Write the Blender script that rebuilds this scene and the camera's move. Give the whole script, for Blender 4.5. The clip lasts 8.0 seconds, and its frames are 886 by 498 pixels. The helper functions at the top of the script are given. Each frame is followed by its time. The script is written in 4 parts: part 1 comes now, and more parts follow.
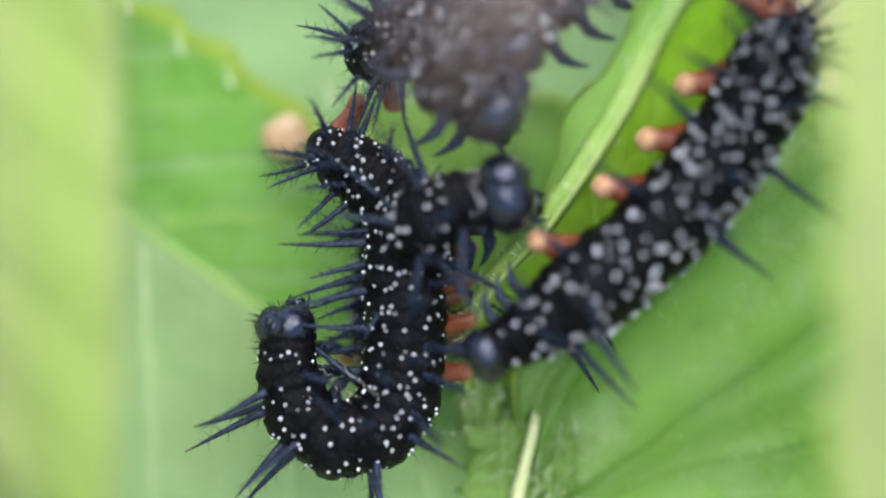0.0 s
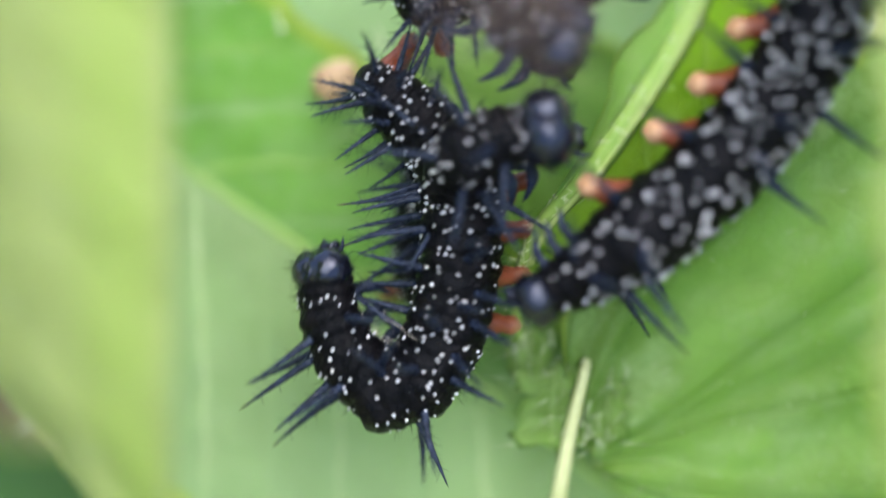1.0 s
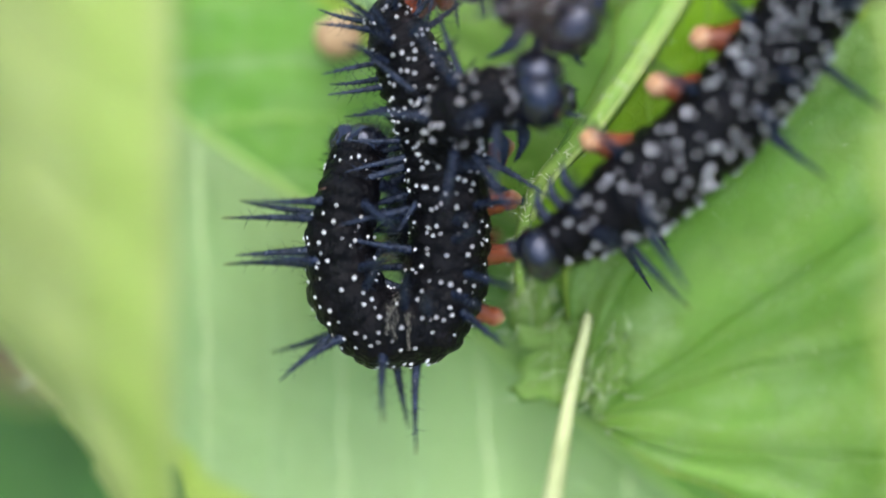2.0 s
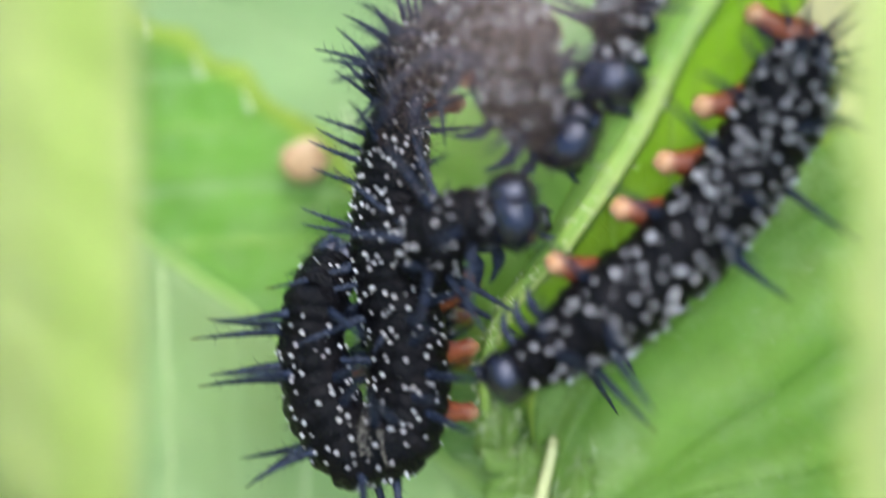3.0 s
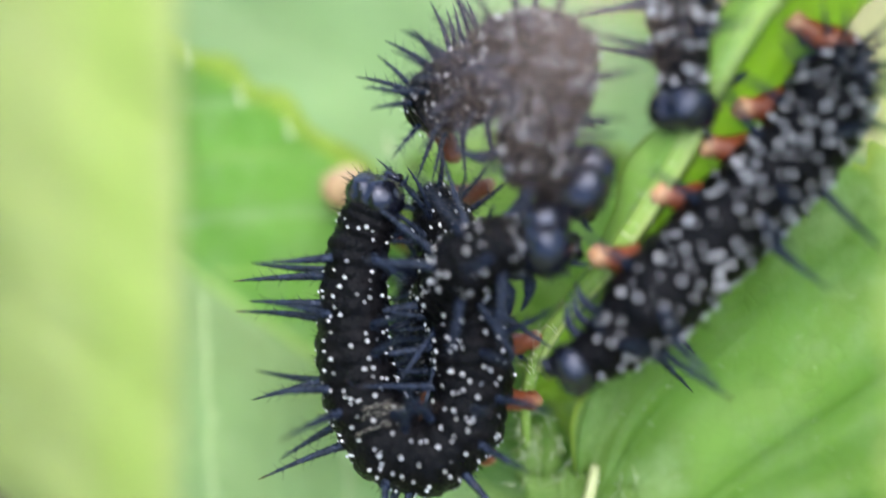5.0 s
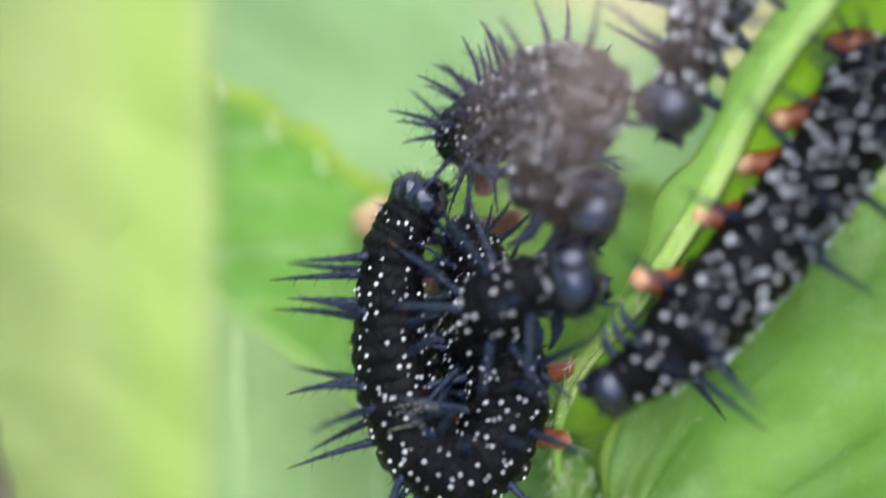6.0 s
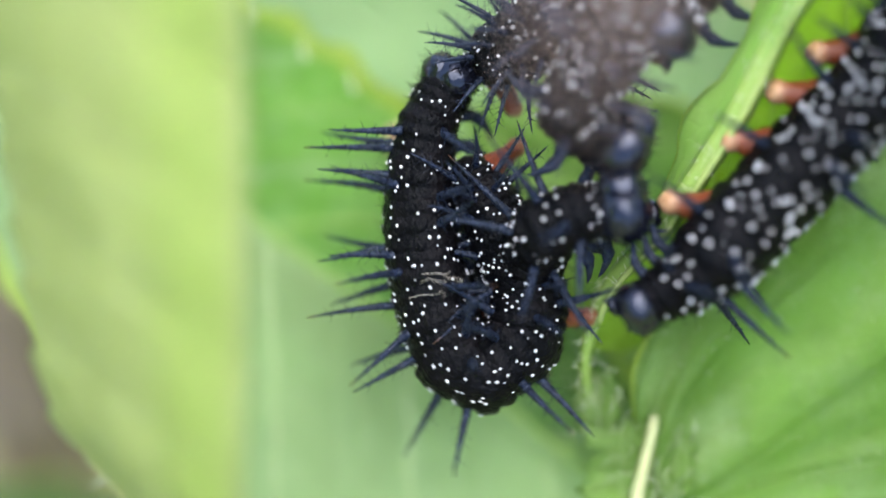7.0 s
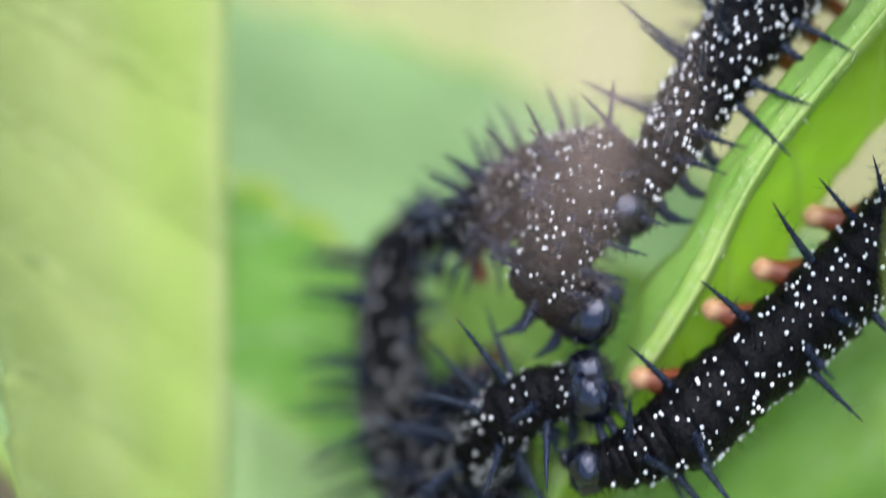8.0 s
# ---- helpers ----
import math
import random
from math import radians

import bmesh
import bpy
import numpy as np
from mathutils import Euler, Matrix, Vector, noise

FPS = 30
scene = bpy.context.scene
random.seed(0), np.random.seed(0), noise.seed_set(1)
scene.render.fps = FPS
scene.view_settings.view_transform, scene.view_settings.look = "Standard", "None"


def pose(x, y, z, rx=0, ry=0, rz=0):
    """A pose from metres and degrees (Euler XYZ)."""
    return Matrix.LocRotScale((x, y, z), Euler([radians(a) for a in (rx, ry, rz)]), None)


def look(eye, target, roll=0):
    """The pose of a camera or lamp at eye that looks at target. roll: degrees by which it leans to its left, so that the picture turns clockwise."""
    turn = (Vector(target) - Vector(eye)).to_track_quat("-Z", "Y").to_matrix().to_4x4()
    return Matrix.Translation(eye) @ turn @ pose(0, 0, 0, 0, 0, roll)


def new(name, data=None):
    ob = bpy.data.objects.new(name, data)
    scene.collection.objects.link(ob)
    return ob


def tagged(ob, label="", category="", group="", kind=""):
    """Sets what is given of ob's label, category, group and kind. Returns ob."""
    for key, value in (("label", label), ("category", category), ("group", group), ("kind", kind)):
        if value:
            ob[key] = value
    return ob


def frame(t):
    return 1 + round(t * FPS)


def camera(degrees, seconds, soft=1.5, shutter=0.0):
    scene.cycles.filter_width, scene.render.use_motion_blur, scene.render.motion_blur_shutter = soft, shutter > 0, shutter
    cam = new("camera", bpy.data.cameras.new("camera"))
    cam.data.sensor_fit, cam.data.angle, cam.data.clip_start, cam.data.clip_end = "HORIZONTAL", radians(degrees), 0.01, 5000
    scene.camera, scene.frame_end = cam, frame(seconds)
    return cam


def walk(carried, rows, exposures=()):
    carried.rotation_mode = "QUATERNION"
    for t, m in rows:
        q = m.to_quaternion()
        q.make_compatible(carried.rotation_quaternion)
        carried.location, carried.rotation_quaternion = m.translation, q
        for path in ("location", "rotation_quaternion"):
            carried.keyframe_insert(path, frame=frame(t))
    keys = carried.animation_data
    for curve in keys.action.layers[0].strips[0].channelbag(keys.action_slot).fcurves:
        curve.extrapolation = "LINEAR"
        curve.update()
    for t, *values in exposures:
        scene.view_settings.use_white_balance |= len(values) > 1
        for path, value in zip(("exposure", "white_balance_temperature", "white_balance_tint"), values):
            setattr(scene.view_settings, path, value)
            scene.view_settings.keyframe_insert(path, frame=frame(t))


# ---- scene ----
# ---- the plant's own frame: u to the side, v up the slope, w out of the leaves, all in millimetres ----
MM = 0.001
SLOPE = 50.0
FRAME = Matrix.Translation((0, 0, 0.32)) @ pose(0, 0, 0, 90 - SLOPE, 0, 0)
REACH = 134.4


def aim(u, v, back):
    """The camera, held REACH plus back from the leaves' plane and turned to the point (u, v) on it."""
    way = Vector((u, v, -REACH))
    turn = Vector((0, 0, -1)).rotation_difference(way).to_matrix().to_4x4()
    return FRAME @ Matrix.Translation((0, 0, (REACH + back) * MM)) @ turn


# ---- camera and its walk ----
cam = camera(22, 8.0, soft=1.5, shutter=0.9)
cam.data.dof.use_dof = True
cam.data.dof.focus_distance = REACH * MM
cam.data.dof.aperture_fstop = 6.0
walk(cam, [
    (0, aim(0.00, 0.00, 0)),
    (0.25, aim(-0.07, -0.87, 0)),
    (0.5, aim(-0.23, -1.60, 0)),
    (0.75, aim(-1.50, -2.53, 0)),
    (1.0, aim(-3.00, -3.23, 0)),
    (1.2, aim(-3.33, -4.40, 0)),
    (1.5, aim(-3.27, -5.33, 0)),
    (1.9, aim(-3.13, -5.93, 0)),
    (2.3, aim(-2.50, -5.83, 0)),
    (2.5, aim(-0.90, -2.73, 0)),
    (2.7, aim(-0.17, -0.93, 0)),
    (2.9, aim(-0.53, 0.73, 0)),
    (3.0, aim(-1.07, 1.40, 0)),
    (3.1, aim(-1.60, 2.50, 0)),
    (3.3, aim(-2.50, 4.17, 0)),
    (3.5, aim(-2.97, 4.77, 0)),
    (3.7, aim(-2.77, 3.17, 0)),
    (3.9, aim(-2.27, 1.93, 0)),
    (4.0, aim(-2.03, 1.53, 0)),
    (4.25, aim(-1.93, 0.67, 0)),
    (4.5, aim(-2.07, 0.40, 0)),
    (4.7, aim(-2.60, 1.07, 0)),
    (5.0, aim(-3.50, 3.00, 0)),
    (5.4, aim(-4.27, 5.00, 0)),
    (5.8, aim(-4.67, 5.83, 0.3)),
    (6.0, aim(-5.33, 4.93, 0.4)),
    (6.2, aim(-5.86, 3.73, 0.5)),
    (6.5, aim(-6.66, 1.93, 0.8)),
    (6.75, aim(-6.93, 0.80, 1.2)),
    (7.0, aim(-7.06, 0.17, 1.6)),
    (7.2, aim(-6.53, 1.83, 1.8)),
    (7.4, aim(-6.00, 4.60, 2.2)),
    (7.5, aim(-5.73, 5.83, 2.8)),
    (7.6, aim(-5.46, 6.76, 3.6)),
    (7.8, aim(-5.23, 8.33, 5.6)),
    (8.0, aim(-5.06, 9.73, 7.2)),
], exposures=((0.0, 0.74), (1.2, 0.74), (2.5, 0.80), (3.0, 0.87), (3.5, 0.97), (4.0, 0.90), (4.5, 0.88), (7.0, 0.85), (8.0, 0.68)))

# ---- light: a bright, thinly overcast sky ----
world = bpy.data.worlds.new("sky")
scene.world = world
world.use_nodes = True
sky = world.node_tree.nodes.new("ShaderNodeTexSky")
sky.sky_type, sky.sun_disc = "NISHITA", False
sky.sun_elevation, sky.sun_rotation = radians(80), radians(50)
sky.air_density, sky.dust_density, sky.ozone_density = 1.0, 3.0, 1.0
background = world.node_tree.nodes["Background"]
background.inputs["Strength"].default_value = 0.26
world.node_tree.links.new(sky.outputs[0], background.inputs["Color"])
sun = new("sun", bpy.data.lights.new("sun", "SUN"))
sun.data.energy, sun.data.angle, sun.data.color = 2.3, radians(62), (1.0, 0.96, 0.88)
sun.matrix_world = look((0.06, -0.36, 0.93), (0, 0, 0))


# ---- materials ----
class Nodes:
    """A short way to write node materials."""

    def __init__(self, name):
        self.mat = bpy.data.materials.new(name)
        self.mat.use_nodes = True
        self.tree = self.mat.node_tree
        self.bsdf = self.tree.nodes["Principled BSDF"]
        self.out = self.tree.nodes["Material Output"]

    def add(self, kind, **inputs):
        n = self.tree.nodes.new("ShaderNode" + kind)
        for key, value in inputs.items():
            self.put(n.inputs[key.replace("_", " ")], value)
        return n

    def put(self, socket, value):
        if isinstance(value, bpy.types.NodeSocket):
            self.tree.links.new(value, socket)
        else:
            socket.default_value = value

    def math(self, op, a, b=0.0, c=0.0):
        n = self.tree.nodes.new("ShaderNodeMath")
        n.operation = op
        for socket, value in zip(n.inputs, (a, b, c)):
            self.put(socket, value)
        return n.outputs[0]

    def mix(self, fac, a, b):
        n = self.tree.nodes.new("ShaderNodeMix")
        n.data_type = "RGBA"
        self.put(n.inputs[0], fac)
        self.put(n.inputs[6], a if isinstance(a, bpy.types.NodeSocket) else (*a, 1))
        self.put(n.inputs[7], b if isinstance(b, bpy.types.NodeSocket) else (*b, 1))
        return n.outputs[2]

    def ramp(self, fac, low, high, a=0.0, b=1.0):
        n = self.tree.nodes.new("ShaderNodeMapRange")
        n.interpolation_type = "SMOOTHSTEP"
        for socket, value in zip(n.inputs, (fac, low, high, a, b)):
            self.put(socket, value)
        return n.outputs[0]

    def noise(self, scale, detail=3.0, where=None, rough=0.55):
        n = self.add("TexNoise", Scale=scale, Detail=detail, Roughness=rough)
        if where is None:
            where = self.add("TexCoord").outputs["Object"]
        self.tree.links.new(where, n.inputs["Vector"])
        return n.outputs[0]

    def bump(self, height, strength, distance):
        n = self.add("Bump", Strength=strength, Distance=distance, Height=height)
        self.tree.links.new(n.outputs[0], self.bsdf.inputs["Normal"])
        return n.outputs[0]

    def set(self, **inputs):
        for key, value in inputs.items():
            self.put(self.bsdf.inputs[key.replace("_", " ")], value)


def leaf_material(name, green, vein, ribs=9.0, slant=1.3, through_light=0.35, contrast=0.25, vein_mix=0.5, rim=(0.46, 0.60, 0.11), lit_green=None, lit_side=1.0, mottle=None, rim_from=0.9, waver=0.09, valley_shade=None, band=None):
    """Leaf blade: paler veins along the rib and its side ribs, a fine net between them."""
    n = Nodes(name)
    uv = n.add("UVMap").outputs[0]
    sep = n.add("SeparateXYZ", Vector=uv)
    s, q = sep.outputs[0], sep.outputs[1]
    aq = n.math("ABSOLUTE", q)
    s = n.math("ADD", s, n.math("MULTIPLY", n.math("SUBTRACT", n.noise(130, 3), 0.5), waver))
    k = n.math("SUBTRACT", n.math("MULTIPLY", s, ribs), n.math("MULTIPLY", aq, slant))
    d = n.math("ABSOLUTE", n.math("SUBTRACT", n.math("FRACT", k), 0.5))
    side = n.ramp(d, 0.42, 0.5)
    mid = n.ramp(aq, 0.07, 0.015)
    veins = n.math("MAXIMUM", side, mid)
    spots = n.noise(240 if mottle else 520, 6, rough=0.65)
    large = n.noise(55, 3)
    net = n.add("TexVoronoi", Scale=900.0)
    net.feature = "DISTANCE_TO_EDGE"
    n.tree.links.new(n.add("TexCoord").outputs["Object"], net.inputs["Vector"])
    mesh_lines = n.ramp(net.outputs[0], 0.10, 0.0)
    dark = tuple(c * (1 - contrast) for c in green)
    light = tuple(min(1.0, c * (1 + contrast)) for c in green)
    colour = n.mix(n.ramp(large, 0.35, 0.65), dark, light)
    # better-lit half of the fold is painted paler, picked by the sign of q
    if lit_green:
        colour = n.mix(n.math("GREATER_THAN", n.math("MULTIPLY", q, lit_side), 0.02), colour, n.mix(n.ramp(large, 0.35, 0.65), lit_green, tuple(c * 0.85 for c in lit_green)))
    colour = n.mix(n.math("MULTIPLY", n.ramp(spots, 0.42, 0.7), 0.75 if mottle else 0.35), colour, mottle or vein)
    colour = n.mix(n.math("MULTIPLY", mesh_lines, 0.07), colour, vein)
    # shade in the grooves painted as darker green, besides the veins' own deeper tone
    if valley_shade:
        shade_mask = n.math("MAXIMUM", n.ramp(d, 0.12, 0.47), n.ramp(aq, 0.16, 0.03))
        colour = n.mix(n.math("MULTIPLY", shade_mask, 0.42), colour, valley_shade)
    colour = n.mix(n.math("MULTIPLY", veins, vein_mix), colour, vein)
    if band:
        strip = n.ramp(n.math("ABSOLUTE", n.math("SUBTRACT", q, 0.8)), 0.34, 0.0)
        colour = n.mix(n.math("MULTIPLY", strip, 0.5), colour, band)
    colour = n.mix(n.math("MULTIPLY", n.ramp(aq, rim_from, rim_from + 0.08), 0.85), colour, rim)
    n.set(Base_Color=colour, Roughness=n.ramp(n.noise(800, 3), 0.35, 0.65, 0.32, 0.5))
    n.bsdf.inputs["Specular IOR Level"].default_value = 0.45
    relief = n.math("ADD", n.math("MULTIPLY", veins, -0.6), n.math("MULTIPLY", mesh_lines, -0.1))
    n.bump(n.math("ADD", relief, n.math("MULTIPLY", n.noise(360, 2), 1.2)), 0.7, 0.0004)
    shine = n.add("BsdfTranslucent", Color=colour)
    both = n.add("MixShader")
    both.inputs[0].default_value = through_light
    n.tree.links.new(n.bsdf.outputs[0], both.inputs[1])
    n.tree.links.new(shine.outputs[0], both.inputs[2])
    n.tree.links.new(both.outputs[0], n.out.inputs[0])
    return n.mat


def stem_material(name, a, b):
    n = Nodes(name)
    colour = n.mix(n.ramp(n.noise(260, 4), 0.35, 0.7), a, b)
    n.set(Base_Color=colour, Roughness=0.5)
    n.bump(n.noise(1500, 3), 0.4, 0.0002)
    return n.mat


def skin_material():
    n = Nodes("black_velvet_skin")
    colour = n.mix(n.ramp(n.noise(700, 4), 0.4, 0.7), (0.0012, 0.0012, 0.0018), (0.0052, 0.0046, 0.0055))
    n.set(Base_Color=colour, Roughness=n.ramp(n.noise(1300, 2), 0.3, 0.7, 0.25, 0.55))
    n.bsdf.inputs["Specular IOR Level"].default_value = 0.09
    n.bsdf.inputs["Specular Tint"].default_value = (0.8, 0.88, 1.0, 1.0)
    n.bump(n.math("ADD", n.noise(1100, 3), n.math("MULTIPLY", n.noise(3600, 3), 0.6)), 0.8, 0.00035)
    return n.mat


def spine_material():
    n = Nodes("blue_black_spine")
    z = n.add("SeparateXYZ", Vector=n.add("TexCoord").outputs["Object"]).outputs[2]
    colour = n.mix(n.ramp(n.noise(1500, 3), 0.35, 0.7), (0.006, 0.009, 0.020), (0.018, 0.027, 0.056))
    colour = n.mix(n.ramp(z, 0.0044, 0.0056), colour, (0.12, 0.06, 0.03))
    n.set(Base_Color=colour, Roughness=n.ramp(n.noise(2600, 2), 0.35, 0.65, 0.2, 0.42))
    n.bsdf.inputs["Specular IOR Level"].default_value = 0.34
    n.bsdf.inputs["Specular Tint"].default_value = (0.7, 0.82, 1.0, 1.0)
    n.bump(n.noise(3200, 3), 0.9, 0.00025)
    return n.mat


def head_material():
    n = Nodes("glossy_black_head")
    n.set(Base_Color=n.mix(n.ramp(n.noise(900, 3), 0.4, 0.7), (0.002, 0.0025, 0.005), (0.006, 0.007, 0.013)), Roughness=n.ramp(n.noise(1700, 3), 0.35, 0.65, 0.09, 0.24))
    n.bsdf.inputs["Specular IOR Level"].default_value = 0.72
    n.bsdf.inputs["Specular Tint"].default_value = (0.66, 0.74, 1.0, 1.0)
    n.bump(n.math("ADD", n.noise(700, 2), n.math("MULTIPLY", n.noise(2100, 3), 0.25)), 0.6, 0.0004)
    return n.mat


def wart_material():
    n = Nodes("chalk_white_wart")
    n.set(Base_Color=n.mix(n.ramp(n.noise(3000, 2), 0.35, 0.7), (0.71, 0.74, 0.83), (0.85, 0.87, 0.95)), Roughness=0.3)
    return n.mat


def proleg_material():
    n = Nodes("rust_and_cream_proleg")
    z = n.add("SeparateXYZ", Vector=n.add("TexCoord").outputs["Object"]).outputs[2]
    colour = n.mix(n.ramp(z, 0.0022, 0.0034), (0.15, 0.033, 0.009), (0.52, 0.31, 0.17))
    colour = n.mix(n.math("MULTIPLY", n.ramp(n.noise(1400, 3), 0.5, 0.7), 0.5), colour, (0.20, 0.05, 0.02))
    n.set(Base_Color=colour, Roughness=0.42)
    n.bsdf.inputs["Subsurface Weight"].default_value = 0.15
    n.bsdf.inputs["Subsurface Radius"].default_value = (0.0006, 0.0003, 0.0002)
    n.bump(n.noise(3000, 2), 0.4, 0.0001)
    return n.mat


def ground_material():
    n = Nodes("dry_grass_ground")
    colour = n.mix(n.ramp(n.noise(9, 5), 0.35, 0.65), (0.16, 0.13, 0.075), (0.31, 0.33, 0.14))
    colour = n.mix(n.ramp(n.noise(60, 4), 0.45, 0.7), colour, (0.20, 0.26, 0.07))
    n.set(Base_Color=colour, Roughness=0.9)
    n.bump(n.noise(120, 5), 0.8, 0.01)
    return n.mat


def plain_material(name, a, b, scale, rough=0.6):
    n = Nodes(name)
    n.set(Base_Color=n.mix(n.ramp(n.noise(scale, 4), 0.35, 0.68), a, b), Roughness=rough)
    n.bump(n.noise(scale * 3, 3), 0.5, 0.0002)
    return n.mat


# which half of the folded leaf gets the painted-in light
LIT_SIDE = 1.0
GREEN_MID = leaf_material("nettle_leaf_mid", (0.215, 0.43, 0.088), (0.44, 0.62, 0.33), 7.0, -1.4, 0.35, 0.25, 0.5, lit_green=(0.42, 0.61, 0.29), lit_side=LIT_SIDE, rim_from=0.85, waver=0.012)
# last colour holds painted-in groove shade as well as deeper vein green
GREEN_BRIGHT = leaf_material("nettle_leaf_bright", (0.30, 0.49, 0.115), (0.14, 0.32, 0.045), 1.25, 2.3, 0.4, 0.25, 0.15, mottle=(0.47, 0.65, 0.29), waver=0.10, valley_shade=(0.17, 0.37, 0.035))
GREEN_PALE = leaf_material("nettle_leaf_pale", (0.30, 0.48, 0.23), (0.38, 0.56, 0.28), 8.0, 1.4, 0.3, 0.15)
GREEN_LIME = leaf_material("nettle_leaf_lime", (0.46, 0.55, 0.22), (0.52, 0.61, 0.30), 9.0, 1.2, 0.4, 0.12)
GREEN_CURL = leaf_material("nettle_leaf_curled", (0.46, 0.54, 0.21), (0.48, 0.57, 0.28), 9.0, 1.2, 0.4, 0.05, 0.25, band=(0.41, 0.58, 0.10), rim=(0.50, 0.58, 0.26))
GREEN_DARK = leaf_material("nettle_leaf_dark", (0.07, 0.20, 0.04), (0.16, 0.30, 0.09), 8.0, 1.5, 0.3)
GREEN_RAG = leaf_material("nettle_leaf_rag", (0.31, 0.52, 0.12), (0.42, 0.60, 0.22), 4.0, 1.0)
GREEN_FRESH = leaf_material("nettle_leaf_fresh", (0.40, 0.62, 0.055), (0.48, 0.68, 0.14), 9.0, 0.8, 0.5)
STEM = stem_material("nettle_stem", (0.16, 0.30, 0.048), (0.25, 0.38, 0.08))
RIDGE = stem_material("nettle_ridge", (0.24, 0.37, 0.09), (0.33, 0.44, 0.135))
RIB = stem_material("nettle_rib", (0.46, 0.62, 0.28), (0.60, 0.72, 0.40))
STRAW = stem_material("nettle_bare_rib", (0.36, 0.40, 0.18), (0.50, 0.54, 0.28))
FOLD = stem_material("nettle_fold", (0.30, 0.50, 0.11), (0.40, 0.57, 0.15))
HAIR = plain_material("stinging_hair", (0.62, 0.70, 0.45), (0.75, 0.80, 0.6), 900, 0.4)
SKIN, SPINE, HEAD, WART, PROLEG = skin_material(), spine_material(), head_material(), wart_material(), proleg_material()
GROUND = ground_material()
DRY = plain_material("dry_brown_husk", (0.70, 0.51, 0.45), (0.84, 0.65, 0.58), 900)
GALL = plain_material("beige_gall", (0.36, 0.23, 0.12), (0.44, 0.32, 0.19), 700, 0.55)
SILK = plain_material("silk_thread", (0.55, 0.52, 0.46), (0.7, 0.68, 0.62), 600, 0.35)
DEAD = plain_material("dead_stem_bark", (0.20, 0.155, 0.12), (0.34, 0.27, 0.21), 120, 0.85)


# ---- building helpers ----
def mesh_of(name, bm, material, smooth=True):
    """A mesh in metres from a bmesh in millimetres."""
    bmesh.ops.scale(bm, vec=(MM, MM, MM), verts=bm.verts)
    me = bpy.data.meshes.new(name)
    bm.to_mesh(me)
    bm.free()
    me.materials.append(material)
    me.shade_smooth() if smooth else me.shade_flat()
    return me


def part(name, bm, material, parent, label="", at=None, smooth=True, kind=""):
    """Links a bmesh, or a mesh already made, as one mesh object parented to a thing or a part."""
    ob = new(name, bm if isinstance(bm, bpy.types.Mesh) else mesh_of(name, bm, material, smooth))
    ob.parent = parent
    if at is not None:
        ob.matrix_basis = at
    return tagged(ob, label=label, kind=kind)


def mm_pose(place, x, z):
    """A pose with its x axis along x and its z axis near z; the place in millimetres."""
    x = Vector(x).normalized()
    z = Vector(z)
    z = (z - x * z.dot(x)).normalized()
    y = z.cross(x)
    m = Matrix((x, y, z)).transposed().to_4x4()
    m.translation = Vector(place) * MM
    return m


def curve_points(points, count):
    """A smooth line through points (numpy), evenly spaced along its length."""
    p = np.asarray(points, float)
    ext = np.vstack([2 * p[0] - p[1], p, 2 * p[-1] - p[-2]])
    line = []
    for i in range(1, len(ext) - 2):
        a, b, c, d = ext[i - 1:i + 3]
        for f in np.linspace(0, 1, 16, endpoint=False):
            line.append(0.5 * (2 * b + (c - a) * f + (2 * a - 5 * b + 4 * c - d) * f * f + (3 * b - a - 3 * c + d) * f ** 3))
    line = np.array(line + [p[-1]])
    run = np.concatenate([[0], np.cumsum(np.linalg.norm(np.diff(line, axis=0), axis=1))])
    want = np.linspace(0, run[-1], count) if isinstance(count, int) else np.asarray(count) * run[-1]
    return np.stack([np.interp(want, run, line[:, i]) for i in range(3)], 1)


def tube(bm, line, radii, sides=10, ridge=0.0, start=None):
    """A capped tube along a line of points; ridge: how deeply it is fluted."""
    line = [Vector(p) for p in line]
    rings = []
    ref = Vector(start) if start else Vector((0.31, 0.17, 0.93))
    for i, p in enumerate(line):
        t = (line[min(i + 1, len(line) - 1)] - line[max(i - 1, 0)]).normalized()
        a = (ref - t * ref.dot(t)).normalized()
        b = t.cross(a)
        ref = a
        r = radii[i] if not isinstance(radii, (int, float)) else radii
        ring = []
        for j in range(sides):
            g = 2 * math.pi * j / sides
            rr = r * (1 + (ridge if j % 2 else -ridge))
            ring.append(bm.verts.new(p + a * (math.cos(g) * rr) + b * (math.sin(g) * rr)))
        rings.append(ring)
    for r0, r1 in zip(rings, rings[1:]):
        for j in range(sides):
            bm.faces.new((r0[j], r0[(j + 1) % sides], r1[(j + 1) % sides], r1[j]))
    bm.faces.new(rings[0][::-1])
    bm.faces.new(rings[-1])
    return rings


def hair(bm, root, way, length, thick):
    """A thin three-sided bristle."""
    way = Vector(way).normalized()
    a = way.orthogonal().normalized()
    b = way.cross(a)
    root = Vector(root)
    foot = [bm.verts.new(root + (a * math.cos(g) + b * math.sin(g)) * thick) for g in (0, 2.09, 4.19)]
    tip = bm.verts.new(root + way * length)
    for i in range(3):
        bm.faces.new((foot[i], foot[(i + 1) % 3], tip))


def blob(bm, centre, radius, squash=(1, 1, 1), seed=0, rough=0.0, level=2):
    made = bmesh.ops.create_icosphere(bm, subdivisions=level, radius=1.0)["verts"]
    for v in made:
        n = v.co.normalized()
        r = radius * (1 + rough * noise.noise(n * 2.1 + Vector((seed * 7.3, seed * 1.7, 0))))
        v.co = Vector(centre) + Vector((n.x * squash[0], n.y * squash[1], n.z * squash[2])) * r
    return made


